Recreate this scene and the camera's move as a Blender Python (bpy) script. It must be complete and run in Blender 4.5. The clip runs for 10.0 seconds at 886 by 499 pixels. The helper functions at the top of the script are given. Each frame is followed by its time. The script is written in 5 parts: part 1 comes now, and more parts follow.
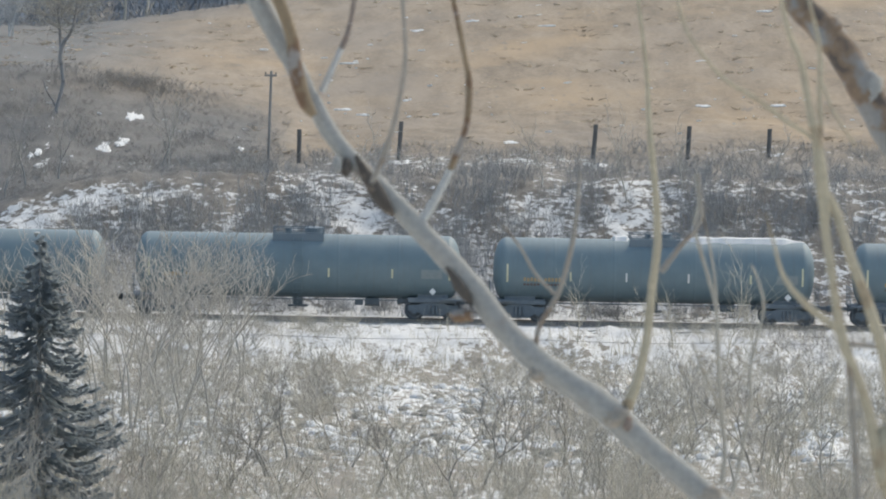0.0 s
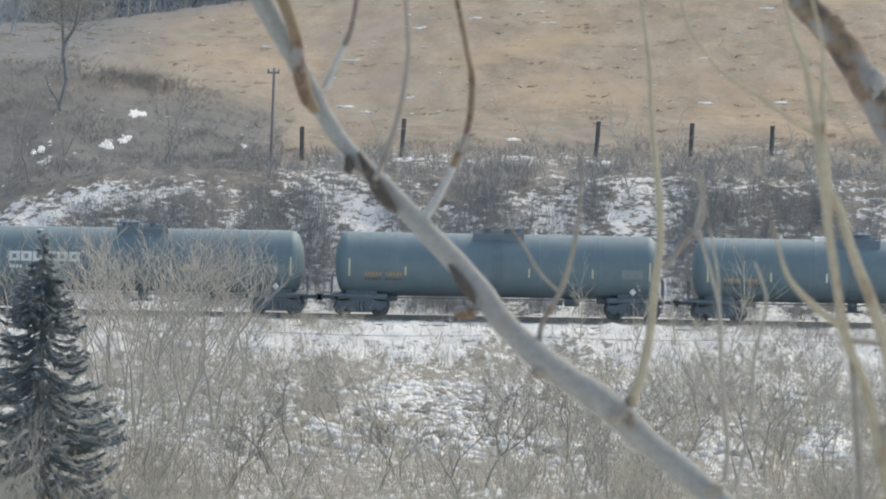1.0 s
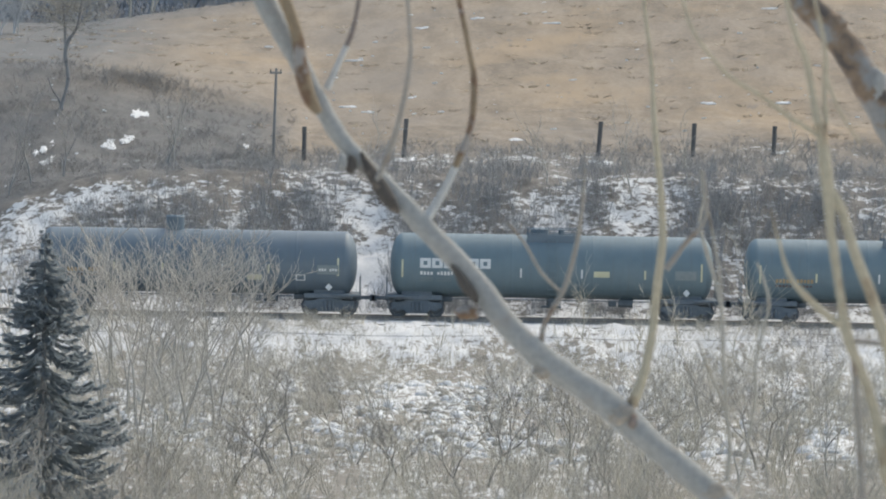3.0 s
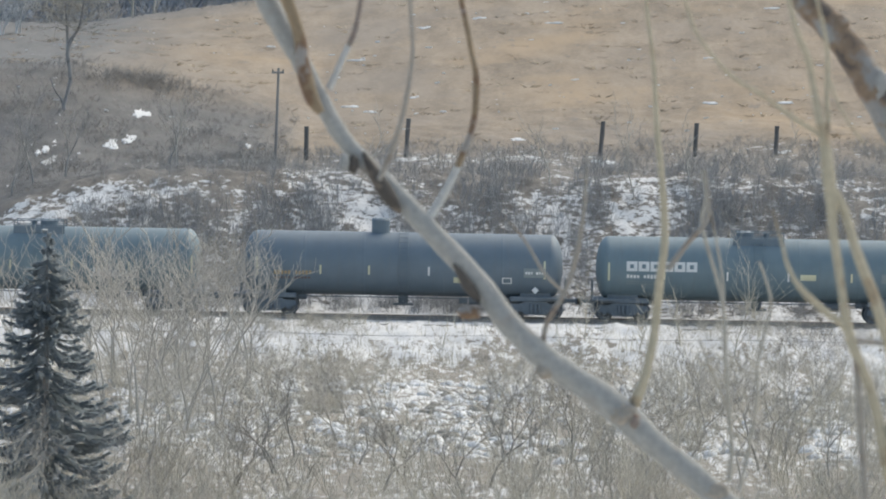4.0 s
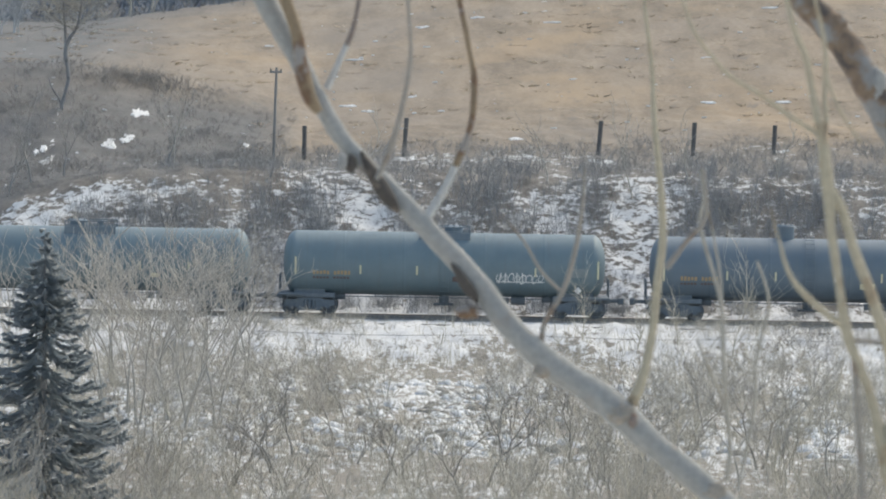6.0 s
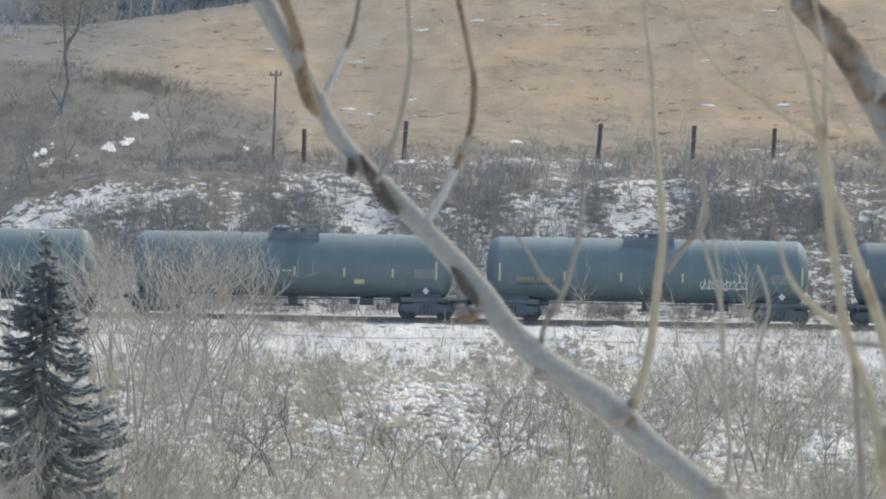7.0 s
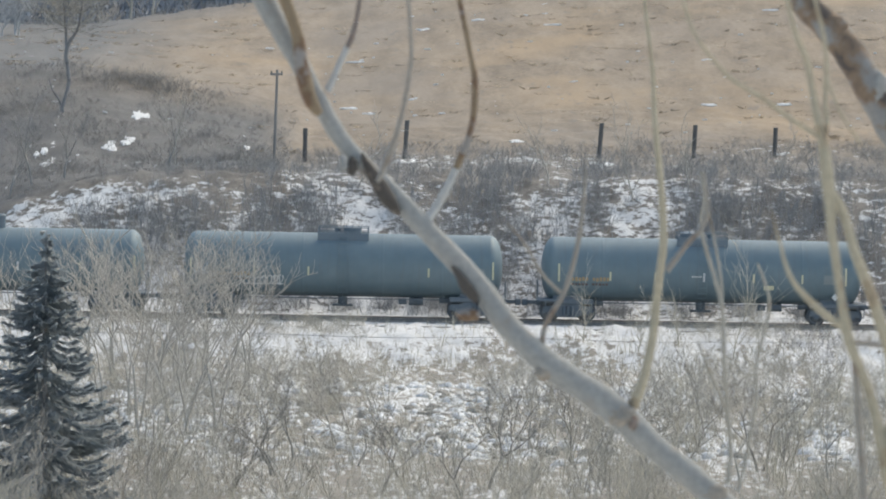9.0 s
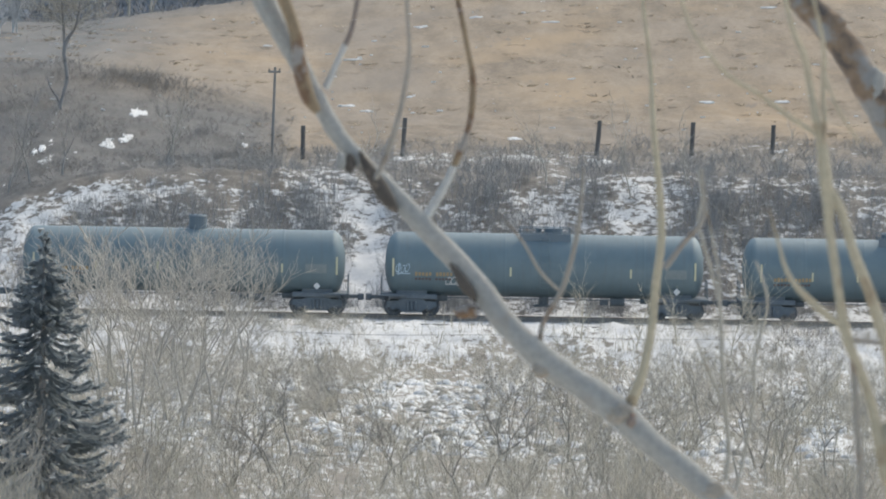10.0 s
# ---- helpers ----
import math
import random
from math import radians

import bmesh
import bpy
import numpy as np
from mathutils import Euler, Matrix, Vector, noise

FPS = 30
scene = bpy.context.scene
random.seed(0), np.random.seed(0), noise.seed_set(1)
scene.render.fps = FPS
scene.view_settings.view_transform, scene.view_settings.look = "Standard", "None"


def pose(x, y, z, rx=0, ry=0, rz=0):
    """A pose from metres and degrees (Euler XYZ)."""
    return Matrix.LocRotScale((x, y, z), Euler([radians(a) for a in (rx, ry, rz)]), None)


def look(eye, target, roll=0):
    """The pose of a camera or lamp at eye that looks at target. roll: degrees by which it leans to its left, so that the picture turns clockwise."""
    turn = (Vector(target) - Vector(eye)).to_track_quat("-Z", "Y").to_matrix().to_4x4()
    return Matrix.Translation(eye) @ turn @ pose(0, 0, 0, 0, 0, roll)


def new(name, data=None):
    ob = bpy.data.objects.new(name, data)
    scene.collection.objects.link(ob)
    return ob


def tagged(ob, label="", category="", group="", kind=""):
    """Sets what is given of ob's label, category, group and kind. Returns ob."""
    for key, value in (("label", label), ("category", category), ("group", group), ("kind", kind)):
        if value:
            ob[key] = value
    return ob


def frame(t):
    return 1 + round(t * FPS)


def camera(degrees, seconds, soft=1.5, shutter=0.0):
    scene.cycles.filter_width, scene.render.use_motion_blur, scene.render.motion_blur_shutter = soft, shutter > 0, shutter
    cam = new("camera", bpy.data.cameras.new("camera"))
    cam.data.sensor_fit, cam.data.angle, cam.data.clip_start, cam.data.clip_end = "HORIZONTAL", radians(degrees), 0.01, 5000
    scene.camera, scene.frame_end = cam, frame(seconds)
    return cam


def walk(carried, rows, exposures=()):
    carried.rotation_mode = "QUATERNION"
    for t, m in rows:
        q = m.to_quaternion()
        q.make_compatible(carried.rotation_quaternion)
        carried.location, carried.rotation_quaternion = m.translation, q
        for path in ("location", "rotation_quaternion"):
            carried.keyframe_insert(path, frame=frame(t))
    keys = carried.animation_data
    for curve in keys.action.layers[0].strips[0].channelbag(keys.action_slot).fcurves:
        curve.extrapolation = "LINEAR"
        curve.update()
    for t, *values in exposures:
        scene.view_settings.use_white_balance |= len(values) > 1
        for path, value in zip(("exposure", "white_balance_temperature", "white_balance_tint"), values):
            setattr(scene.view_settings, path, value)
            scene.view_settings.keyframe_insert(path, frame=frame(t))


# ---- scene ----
# ---------------------------------------------------------------- camera
EYE = (0, 0, 15)
cam = camera(9.957, 10.0, soft=1.95)
AIM = ((0.0, 0.294, 3.436), (0.5, 0.242, 3.322), (1.0, 0.158, 3.292), (1.5, 0.122, 3.303), (2.0, 0.131, 3.261),
       (2.5, 0.111, 3.303), (4.0, -0.058, 3.286), (4.5, 0.003, 3.325), (5.0, 0.0, 3.25), (5.5, 0.028, 3.208),
       (7.0, 0.05, 3.408), (7.5, 0.064, 3.378), (8.0, -0.022, 3.4), (8.5, -0.094, 3.442), (9.0, 0.006, 3.375),
       (9.5, -0.006, 3.333), (10.0, 0.111, 3.25))
walk(cam, [(t, look(EYE, (x, 250, z), 1.0)) for t, x, z in AIM], [(0, 0.64, 6850, 3), (10, 0.64, 6850, 3)])
cam.data.dof.use_dof = True
cam.data.dof.focus_distance = 245
cam.data.dof.aperture_fstop = 29

# ---------------------------------------------------------------- light
SUN_AZ, SUN_EL = radians(42), radians(50)      # azimuth clockwise from +y
world = bpy.data.worlds.new("sky")
scene.world = world
world.use_nodes = True
wn = world.node_tree
sky = wn.nodes.new("ShaderNodeTexSky")
sky.sky_type, sky.sun_disc = "NISHITA", False
sky.sun_elevation, sky.sun_rotation = SUN_EL, SUN_AZ
sky.air_density, sky.dust_density, sky.ozone_density = 1.0, 3.0, 1.0
wn.links.new(sky.outputs[0], wn.nodes["Background"].inputs[0])
wn.nodes["Background"].inputs[1].default_value = 0.15
sun = new("sun", bpy.data.lights.new("sun", "SUN"))
sun.data.energy, sun.data.angle, sun.data.color = 0.75, radians(25), (1.0, 0.96, 0.90)
SUN_DIR = Vector((math.sin(SUN_AZ) * math.cos(SUN_EL), math.cos(SUN_AZ) * math.cos(SUN_EL), math.sin(SUN_EL)))
sun.matrix_world = look(SUN_DIR * 300, (0, 0, 0))


# ---------------------------------------------------------------- materials
def shader(name, rough=0.8, metal=0.0, coat=0.0):
    m = bpy.data.materials.new(name)
    m.use_nodes = True
    b = m.node_tree.nodes["Principled BSDF"]
    b.inputs["Roughness"].default_value = rough
    b.inputs["Metallic"].default_value = metal
    b.inputs["Coat Weight"].default_value = coat
    b.inputs["Coat Roughness"].default_value = 0.25
    return m, m.node_tree.nodes, m.node_tree.links, b


def coords(n, l, space="Object", scale=(1, 1, 1)):
    tc = n.new("ShaderNodeTexCoord")
    mp = n.new("ShaderNodeMapping")
    mp.inputs["Scale"].default_value = scale
    l.new(tc.outputs[space], mp.inputs[0])
    return mp.outputs[0]


def grain(n, l, at, scale, detail=6, rough=0.6):
    t = n.new("ShaderNodeTexNoise")
    t.inputs["Scale"].default_value = scale
    t.inputs["Detail"].default_value = detail
    t.inputs["Roughness"].default_value = rough
    l.new(at, t.inputs["Vector"])
    return t.outputs["Fac"]


def ramp(n, l, fac, *stops):
    r = n.new("ShaderNodeValToRGB")
    e = r.color_ramp.elements
    while len(e) < len(stops):
        e.new(0.5)
    for el, (p, c) in zip(e, stops):
        el.position = p
        el.color = (*c, 1) if len(c) == 3 else c
    l.new(fac, r.inputs[0])
    return r.outputs[0]


def mix(n, l, fac, a, b, kind="MIX"):
    x = n.new("ShaderNodeMix")
    x.data_type, x.blend_type = "RGBA", kind
    for sock, v in ((x.inputs[0], fac), (x.inputs[6], a), (x.inputs[7], b)):
        if isinstance(v, (float, int)):
            sock.default_value = v
        elif isinstance(v, tuple):
            sock.default_value = (*v, 1)
        else:
            l.new(v, sock)
    return x.outputs[2]


def bump(n, l, b, height, strength=0.4, distance=0.02):
    u = n.new("ShaderNodeBump")
    u.inputs["Strength"].default_value = strength
    u.inputs["Distance"].default_value = distance
    l.new(height, u.inputs["Height"])
    l.new(u.outputs[0], b.inputs["Normal"])


def plain(name, c0, c1, scale=3.0, rough=0.8, metal=0.0, strength=0.3, distance=0.01, stretch=(1, 1, 1), coat=0.0):
    """Two tones mixed by coarse and fine grain, with relief."""
    m, n, l, b = shader(name, rough, metal, coat)
    at = coords(n, l, scale=stretch)
    coarse, fine = grain(n, l, at, scale), grain(n, l, at, scale * 9)
    both = mix(n, l, 0.4, coarse, fine)
    l.new(ramp(n, l, both, (0.35, c0), (0.65, c1)), b.inputs["Base Color"])
    bump(n, l, b, fine, strength, distance)
    return m


def tank_paint(name, c0, c1):
    m, n, l, b = shader(name, 0.55, 0.0, 0.0)
    at = coords(n, l, scale=(1, 1, 1))
    streak = grain(n, l, coords(n, l, scale=(3.0, 0.5, 0.35)), 2.2)
    dust = grain(n, l, at, 0.9)
    col = mix(n, l, ramp(n, l, dust, (0.4, (0, 0, 0)), (0.75, (1, 1, 1))), c0, c1)
    grime = ramp(n, l, streak, (0.5, (0, 0, 0)), (0.8, (0.5, 0.5, 0.5)))
    l.new(mix(n, l, grime, col, (0.17, 0.185, 0.19)), b.inputs["Base Color"])
    l.new(ramp(n, l, streak, (0.3, (0.5,) * 3), (0.7, (0.64,) * 3)), b.inputs["Roughness"])
    bump(n, l, b, grain(n, l, at, 1.3, 2), 0.15, 0.03)
    return m


def bark(name, pale, mid, dark, scale, cover=0.5, soft=0.06):
    """Pale smooth bark with darker worn patches and fine relief."""
    m, n, l, b = shader(name, 0.85)
    at = coords(n, l, scale=(1, 1, 1))
    big, small = grain(n, l, at, scale, 4), grain(n, l, at, scale * 8, 6)
    base = ramp(n, l, small, (0.3, tuple(0.75 * v for v in pale)), (0.7, pale))
    base = mix(n, l, ramp(n, l, big, (cover, (0, 0, 0)), (cover + soft, (1, 1, 1))), base, mid)
    base = mix(n, l, ramp(n, l, big, (cover + 1.15 * soft, (0, 0, 0)), (cover + 2.2 * soft, (1, 1, 1))), base, dark)
    l.new(base, b.inputs["Base Color"])
    bump(n, l, b, small, 0.5, 0.004)
    return m


def twig(name, c0, c1):
    """Twigs whose tone varies from stem to stem."""
    m, n, l, b = shader(name, 0.85)
    g = n.new("ShaderNodeNewGeometry")
    l.new(ramp(n, l, g.outputs["Random Per Island"], (0.0, c0), (1.0, c1)), b.inputs["Base Color"])
    return m


def foliage(name, c0, c1):
    """Needles: tone varies from spray to spray, and much of the light passes through."""
    m = twig(name, c0, c1)
    n, l = m.node_tree.nodes, m.node_tree.links
    b = n["Principled BSDF"]
    t, x = n.new("ShaderNodeBsdfTranslucent"), n.new("ShaderNodeMixShader")
    l.new(b.inputs["Base Color"].links[0].from_socket, t.inputs["Color"])
    x.inputs[0].default_value = 0.68
    l.new(b.outputs[0], x.inputs[1])
    l.new(t.outputs[0], x.inputs[2])
    l.new(x.outputs[0], n["Material Output"].inputs["Surface"])
    return m


def ground_cover():
    """Snow, dry grass and shrub litter; the mesh's cover attribute says how much of each."""
    m, n, l, b = shader("ground_cover", 0.9)
    at = coords(n, l)
    flat = coords(n, l, scale=(0.55, 0.14, 0.3))
    a = n.new("ShaderNodeAttribute")
    a.attribute_name = "cover"
    sep = n.new("ShaderNodeSeparateColor")
    l.new(a.outputs["Color"], sep.inputs[0])
    tuft = grain(n, l, at, 3.6, 8, 0.7)
    clump = grain(n, l, flat, 0.8, 6, 0.65)
    grass = ramp(n, l, mix(n, l, 0.45, clump, tuft), (0.40, (0.195, 0.153, 0.108)), (0.5, (0.272, 0.213, 0.152)), (0.60, (0.345, 0.274, 0.20)))
    band = grain(n, l, coords(n, l, scale=(0.05, 0.035, 0.05)), 1.6, 6, 0.62)
    grass = mix(n, l, ramp(n, l, band, (0.50, (0, 0, 0)), (0.66, (0.5, 0.5, 0.5))), grass, (0.245, 0.212, 0.18))
    grass = mix(n, l, ramp(n, l, band, (0.32, (0.8, 0.8, 0.8)), (0.46, (0, 0, 0))), grass, (0.37, 0.27, 0.17))
    spot = grain(n, l, coords(n, l, scale=(1.0, 0.3, 1.0)), 1.5, 5)
    grass = mix(n, l, ramp(n, l, spot, (0.60, (0, 0, 0)), (0.70, (0.7, 0.7, 0.7))), grass, (0.20, 0.175, 0.15))
    grass = mix(n, l, sep.outputs[2], grass, ramp(n, l, mix(n, l, 0.45, clump, tuft), (0.35, (0.114, 0.110, 0.106)), (0.65, (0.184, 0.177, 0.168))))
    litter = ramp(n, l, mix(n, l, 0.6, clump, tuft), (0.40, (0.108, 0.103, 0.096)), (0.5, (0.165, 0.154, 0.141)), (0.62, (0.225, 0.21, 0.188)))
    straw = ramp(n, l, mix(n, l, 0.6, clump, tuft), (0.40, (0.205, 0.188, 0.160)), (0.5, (0.275, 0.255, 0.222)), (0.62, (0.345, 0.322, 0.285)))
    litter = mix(n, l, a.outputs["Alpha"], litter, straw)
    soil = mix(n, l, sep.outputs[1], litter, grass)
    add = n.new("ShaderNodeMath")
    add.operation = "ADD"
    combed = mix(n, l, 0.30, grain(n, l, coords(n, l, scale=(1.3, 0.34, 1.1)), 1.7, 6, 0.68), tuft)
    lumpy = mix(n, l, 0.4, grain(n, l, coords(n, l, scale=(0.7, 0.7, 1.6)), 2.2, 5, 0.62), tuft)
    fine = mix(n, l, a.outputs["Alpha"], lumpy, combed)
    gain = n.new("ShaderNodeMath")
    gain.operation = "MULTIPLY_ADD"
    gain.inputs[1].default_value, gain.inputs[2].default_value = 1.6, -0.3
    l.new(fine, gain.inputs[0])
    l.new(gain.outputs[0], add.inputs[0])
    l.new(sep.outputs[0], add.inputs[1])
    mask = ramp(n, l, add.outputs[0], (0.92, (0, 0, 0)), (1.06, (1, 1, 1)))
    white = ramp(n, l, grain(n, l, at, 1.5, 5), (0.3, (0.59, 0.582, 0.568)), (0.7, (0.73, 0.718, 0.695)))
    l.new(mix(n, l, mask, soil, white), b.inputs["Base Color"])
    bump(n, l, b, tuft, 0.5, 0.08)
    return m


GROUND = ground_cover()
# Both tank paints are lifted and blued so distance haze sits in the colour.
BLACK_TANK = tank_paint("hazed_blue_black_paint", (0.150, 0.207, 0.232), (0.186, 0.243, 0.264))
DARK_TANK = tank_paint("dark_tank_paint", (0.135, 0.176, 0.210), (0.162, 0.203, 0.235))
# Running gear tones raised towards blue-grey; the air's haze is mixed into them.
IRON = plain("hazed_iron", (0.135, 0.16, 0.182), (0.19, 0.215, 0.232), 4, 0.7)
WHEEL = plain("hazed_wheel_steel", (0.125, 0.14, 0.155), (0.175, 0.185, 0.195), 5, 0.75, 0.0)
YELLOW = plain("yellow_reflector", (0.56, 0.53, 0.35), (0.68, 0.65, 0.46), 3, 0.6)
AMBER = plain("amber_marking", (0.36, 0.25, 0.13), (0.45, 0.33, 0.19), 6, 0.6)
WHITE = plain("white_marking", (0.62, 0.62, 0.60), (0.78, 0.78, 0.76), 6, 0.6)
GREY = plain("grey_stencil_panel", (0.20, 0.24, 0.245), (0.26, 0.29, 0.29), 6, 0.6)
RUST = plain("rust_red_marking", (0.125, 0.088, 0.08), (0.165, 0.12, 0.108), 6, 0.7)
PALE_BLUE = plain("pale_blue_paint", (0.38, 0.50, 0.60), (0.55, 0.65, 0.72), 6, 0.6)
RAIL = plain("rusty_rail", (0.26, 0.235, 0.215), (0.36, 0.33, 0.305), 6, 0.85)
TIE = plain("tarred_timber", (0.15, 0.138, 0.13), (0.24, 0.22, 0.205), 4, 0.9)
BALLAST = plain("ballast", (0.17, 0.16, 0.152), (0.33, 0.315, 0.30), 6, 0.95, 0, 0.9, 0.06)
HUMMOCK = plain("matted_grass", (0.27, 0.25, 0.215), (0.42, 0.395, 0.35), 5, 0.95, 0, 0.8, 0.05)
SNOW = plain("snow", (0.64, 0.635, 0.62), (0.76, 0.75, 0.73), 2, 0.7, 0, 0.4, 0.03)
POST = plain("weathered_post", (0.10, 0.098, 0.098), (0.19, 0.18, 0.172), 5, 0.9, 0, 0.5, 0.02, (1, 1, 0.2))
POLE = plain("grey_pole_wood", (0.24, 0.226, 0.214), (0.36, 0.34, 0.32), 5, 0.9, 0, 0.5, 0.02, (1, 1, 0.2))
WIRE = plain("dark_wire", (0.07, 0.07, 0.07), (0.12, 0.12, 0.12), 5, 0.6, 0.5)
ASPEN = bark("aspen_bark", (0.35, 0.345, 0.325), (0.27, 0.25, 0.225), (0.13, 0.105, 0.085), 13, 0.57)
PALE_BARK = bark("pale_smooth_bark", (0.56, 0.545, 0.51), (0.44, 0.41, 0.37), (0.25, 0.21, 0.17), 14, 0.6)
SCAR = bark("scarred_bark", (0.095, 0.082, 0.070), (0.065, 0.056, 0.048), (0.15, 0.12, 0.095), 25, 0.5)
AMBER_BARK = bark("amber_bark", (0.29, 0.215, 0.135), (0.17, 0.10, 0.058), (0.30, 0.27, 0.24), 16, 0.5)
BROWN_BARK = bark("brown_bark", (0.26, 0.21, 0.18), (0.20, 0.105, 0.055), (0.05, 0.038, 0.03), 12, 0.5)
PEEL = bark("peeling_bark", (0.30, 0.29, 0.275), (0.22, 0.155, 0.105), (0.09, 0.074, 0.064), 17, 0.44, 0.09)
DULL = bark("dull_twig_bark", (0.36, 0.32, 0.27), (0.27, 0.21, 0.16), (0.12, 0.09, 0.07), 16, 0.54)
PALE_SHOOT = bark("pale_shoot_bark", (0.46, 0.42, 0.35), (0.36, 0.31, 0.24), (0.2, 0.16, 0.12), 14, 0.56)
SHOOT = bark("young_yellow_bark", (0.51, 0.44, 0.315), (0.36, 0.285, 0.19), (0.13, 0.10, 0.07), 14, 0.56)
TWIG_TAN = twig("tan_twigs", (0.43, 0.39, 0.312), (0.66, 0.61, 0.50))
TWIG_GREY = twig("grey_twigs", (0.34, 0.318, 0.28), (0.55, 0.515, 0.455))
# Bank twigs paler and cooler than bare bark, with bluish haze in the tone.
TWIG_DARK = twig("dark_twigs", (0.265, 0.268, 0.275), (0.43, 0.425, 0.415))
TWIG_BLACK = twig("wet_dark_twigs", (0.24, 0.225, 0.205), (0.36, 0.335, 0.30))
# Brush tone made pale and low in contrast; it carries painted haze.
TWIG_HAZE = twig("hazed_brush_twigs", (0.26, 0.252, 0.24), (0.42, 0.405, 0.382))
TWIG_PALE = twig("pale_twigs", (0.36, 0.335, 0.295), (0.54, 0.505, 0.45))
TWIG_TAUPE = twig("taupe_twigs", (0.41, 0.38, 0.318), (0.58, 0.54, 0.46))
STRAW = twig("straw_blades", (0.42, 0.345, 0.245), (0.62, 0.51, 0.38))
TWIG_BROWN = twig("brown_blades", (0.28, 0.235, 0.18), (0.40, 0.335, 0.26))
TWIG_SLOPE = twig("drab_brush_twigs", (0.25, 0.235, 0.22), (0.40, 0.38, 0.355))
TWIG_FROST = twig("frosty_twigs", (0.44, 0.45, 0.46), (0.62, 0.63, 0.64))
DEAD = bark("dead_wood", (0.36, 0.345, 0.335), (0.29, 0.275, 0.265), (0.20, 0.19, 0.185), 3, 0.5)
# Needle colour lightened well past real foliage: part of it is painted haze.
NEEDLE = foliage("hazed_spruce_needles", (0.36, 0.395, 0.415), (0.41, 0.44, 0.455))
# Distant needles: aerial haze is put into this blue-grey base colour.
FAR_NEEDLE = twig("hazed_far_needles", (0.25, 0.285, 0.33), (0.29, 0.32, 0.36))


# ---------------------------------------------------------------- mesh helpers
def part(name, bm, material, parent=None, label=""):
    me = bpy.data.meshes.new(name)
    bm.to_mesh(me)
    bm.free()
    me.materials.append(material)
    ob = new(name, me)
    ob.parent = parent
    return tagged(ob, label)


def thing(name, label, category, group="", kind=""):
    return tagged(new(name), label, category, group, kind)


def quads(name, verts, faces, material, parent=None, label="", smooth=True):
    """One mesh from arrays of corners and of four-cornered faces."""
    v, f = np.asarray(verts, np.float32), np.asarray(faces, np.int32)
    me = bpy.data.meshes.new(name)
    me.vertices.add(len(v))
    me.vertices.foreach_set("co", v.ravel())
    me.loops.add(f.size)
    me.loops.foreach_set("vertex_index", f.ravel())
    me.polygons.add(len(f))
    me.polygons.foreach_set("loop_start", np.arange(0, f.size, 4, dtype=np.int32))
    me.polygons.foreach_set("use_smooth", np.full(len(f), smooth))
    me.update(calc_edges=True)
    me.validate()
    me.materials.append(material)
    ob = new(name, me)
    ob.parent = parent
    return tagged(ob, label)


def tubes(lines, sides=3):
    """Corners and faces of tapered tubes; each line is a list of (point, radius)."""
    vs, fs, k = [], [], 0
    for line in lines:
        p = np.array([q for q, _ in line], float)
        r = np.array([w for _, w in line], float)
        d = np.gradient(p, axis=0)
        d /= np.linalg.norm(d, axis=1)[:, None] + 1e-9
        ref = np.array([0.31, 0.9, 0.3]) if abs(d[0][1]) < 0.8 else np.array([1.0, 0.1, 0.2])
        u = np.cross(d, ref)
        u /= np.linalg.norm(u, axis=1)[:, None] + 1e-9
        w = np.cross(d, u)
        a = np.arange(sides) * 2 * math.pi / sides
        ring = p[:, None] + r[:, None, None] * (np.cos(a)[None, :, None] * u[:, None] + np.sin(a)[None, :, None] * w[:, None])
        vs.append(ring.reshape(-1, 3))
        for i in range(len(p) - 1):
            for j in range(sides):
                j2 = (j + 1) % sides
                fs.append((k + i * sides + j, k + i * sides + j2, k + (i + 1) * sides + j2, k + (i + 1) * sides + j))
        if sides > 3:
            e = k + (len(p) - 1) * sides
            for cap in ((e, e + 1, e + 2, e + 3), (k, k + 1, k + 2, k + 3)):
                fs.append(cap)
        k += len(p) * sides
    return np.concatenate(vs), np.array(fs)


def box(bm, x0, x1, y0, y1, z0, z1, bevel=0.0):
    r = bmesh.ops.create_cube(bm, size=1)
    for v in r["verts"]:
        v.co = Vector(((x0 + x1) / 2 + v.co.x * (x1 - x0), (y0 + y1) / 2 + v.co.y * (y1 - y0), (z0 + z1) / 2 + v.co.z * (z1 - z0)))
    if bevel:
        ed = list({e for v in r["verts"] for e in v.link_edges})
        bmesh.ops.bevel(bm, geom=ed, offset=bevel, segments=1, affect="EDGES")


def rod(bm, a, b, r, seg=8, r2=None):
    a, b = Vector(a), Vector(b)
    m = Matrix.Translation((a + b) / 2) @ (b - a).to_track_quat("Z", "Y").to_matrix().to_4x4()
    bmesh.ops.create_cone(bm, cap_ends=True, segments=seg, radius1=r, radius2=r if r2 is None else r2, depth=(b - a).length, matrix=m)


def boxed(name, dims, material, parent, label="", bevel=0.0):
    bm = bmesh.new()
    box(bm, *dims, bevel)
    return part(name, bm, material, parent, label)


# ---------------------------------------------------------------- ground
COLS = (-27, -22, -17, -12, -8, 0, 10, 22)
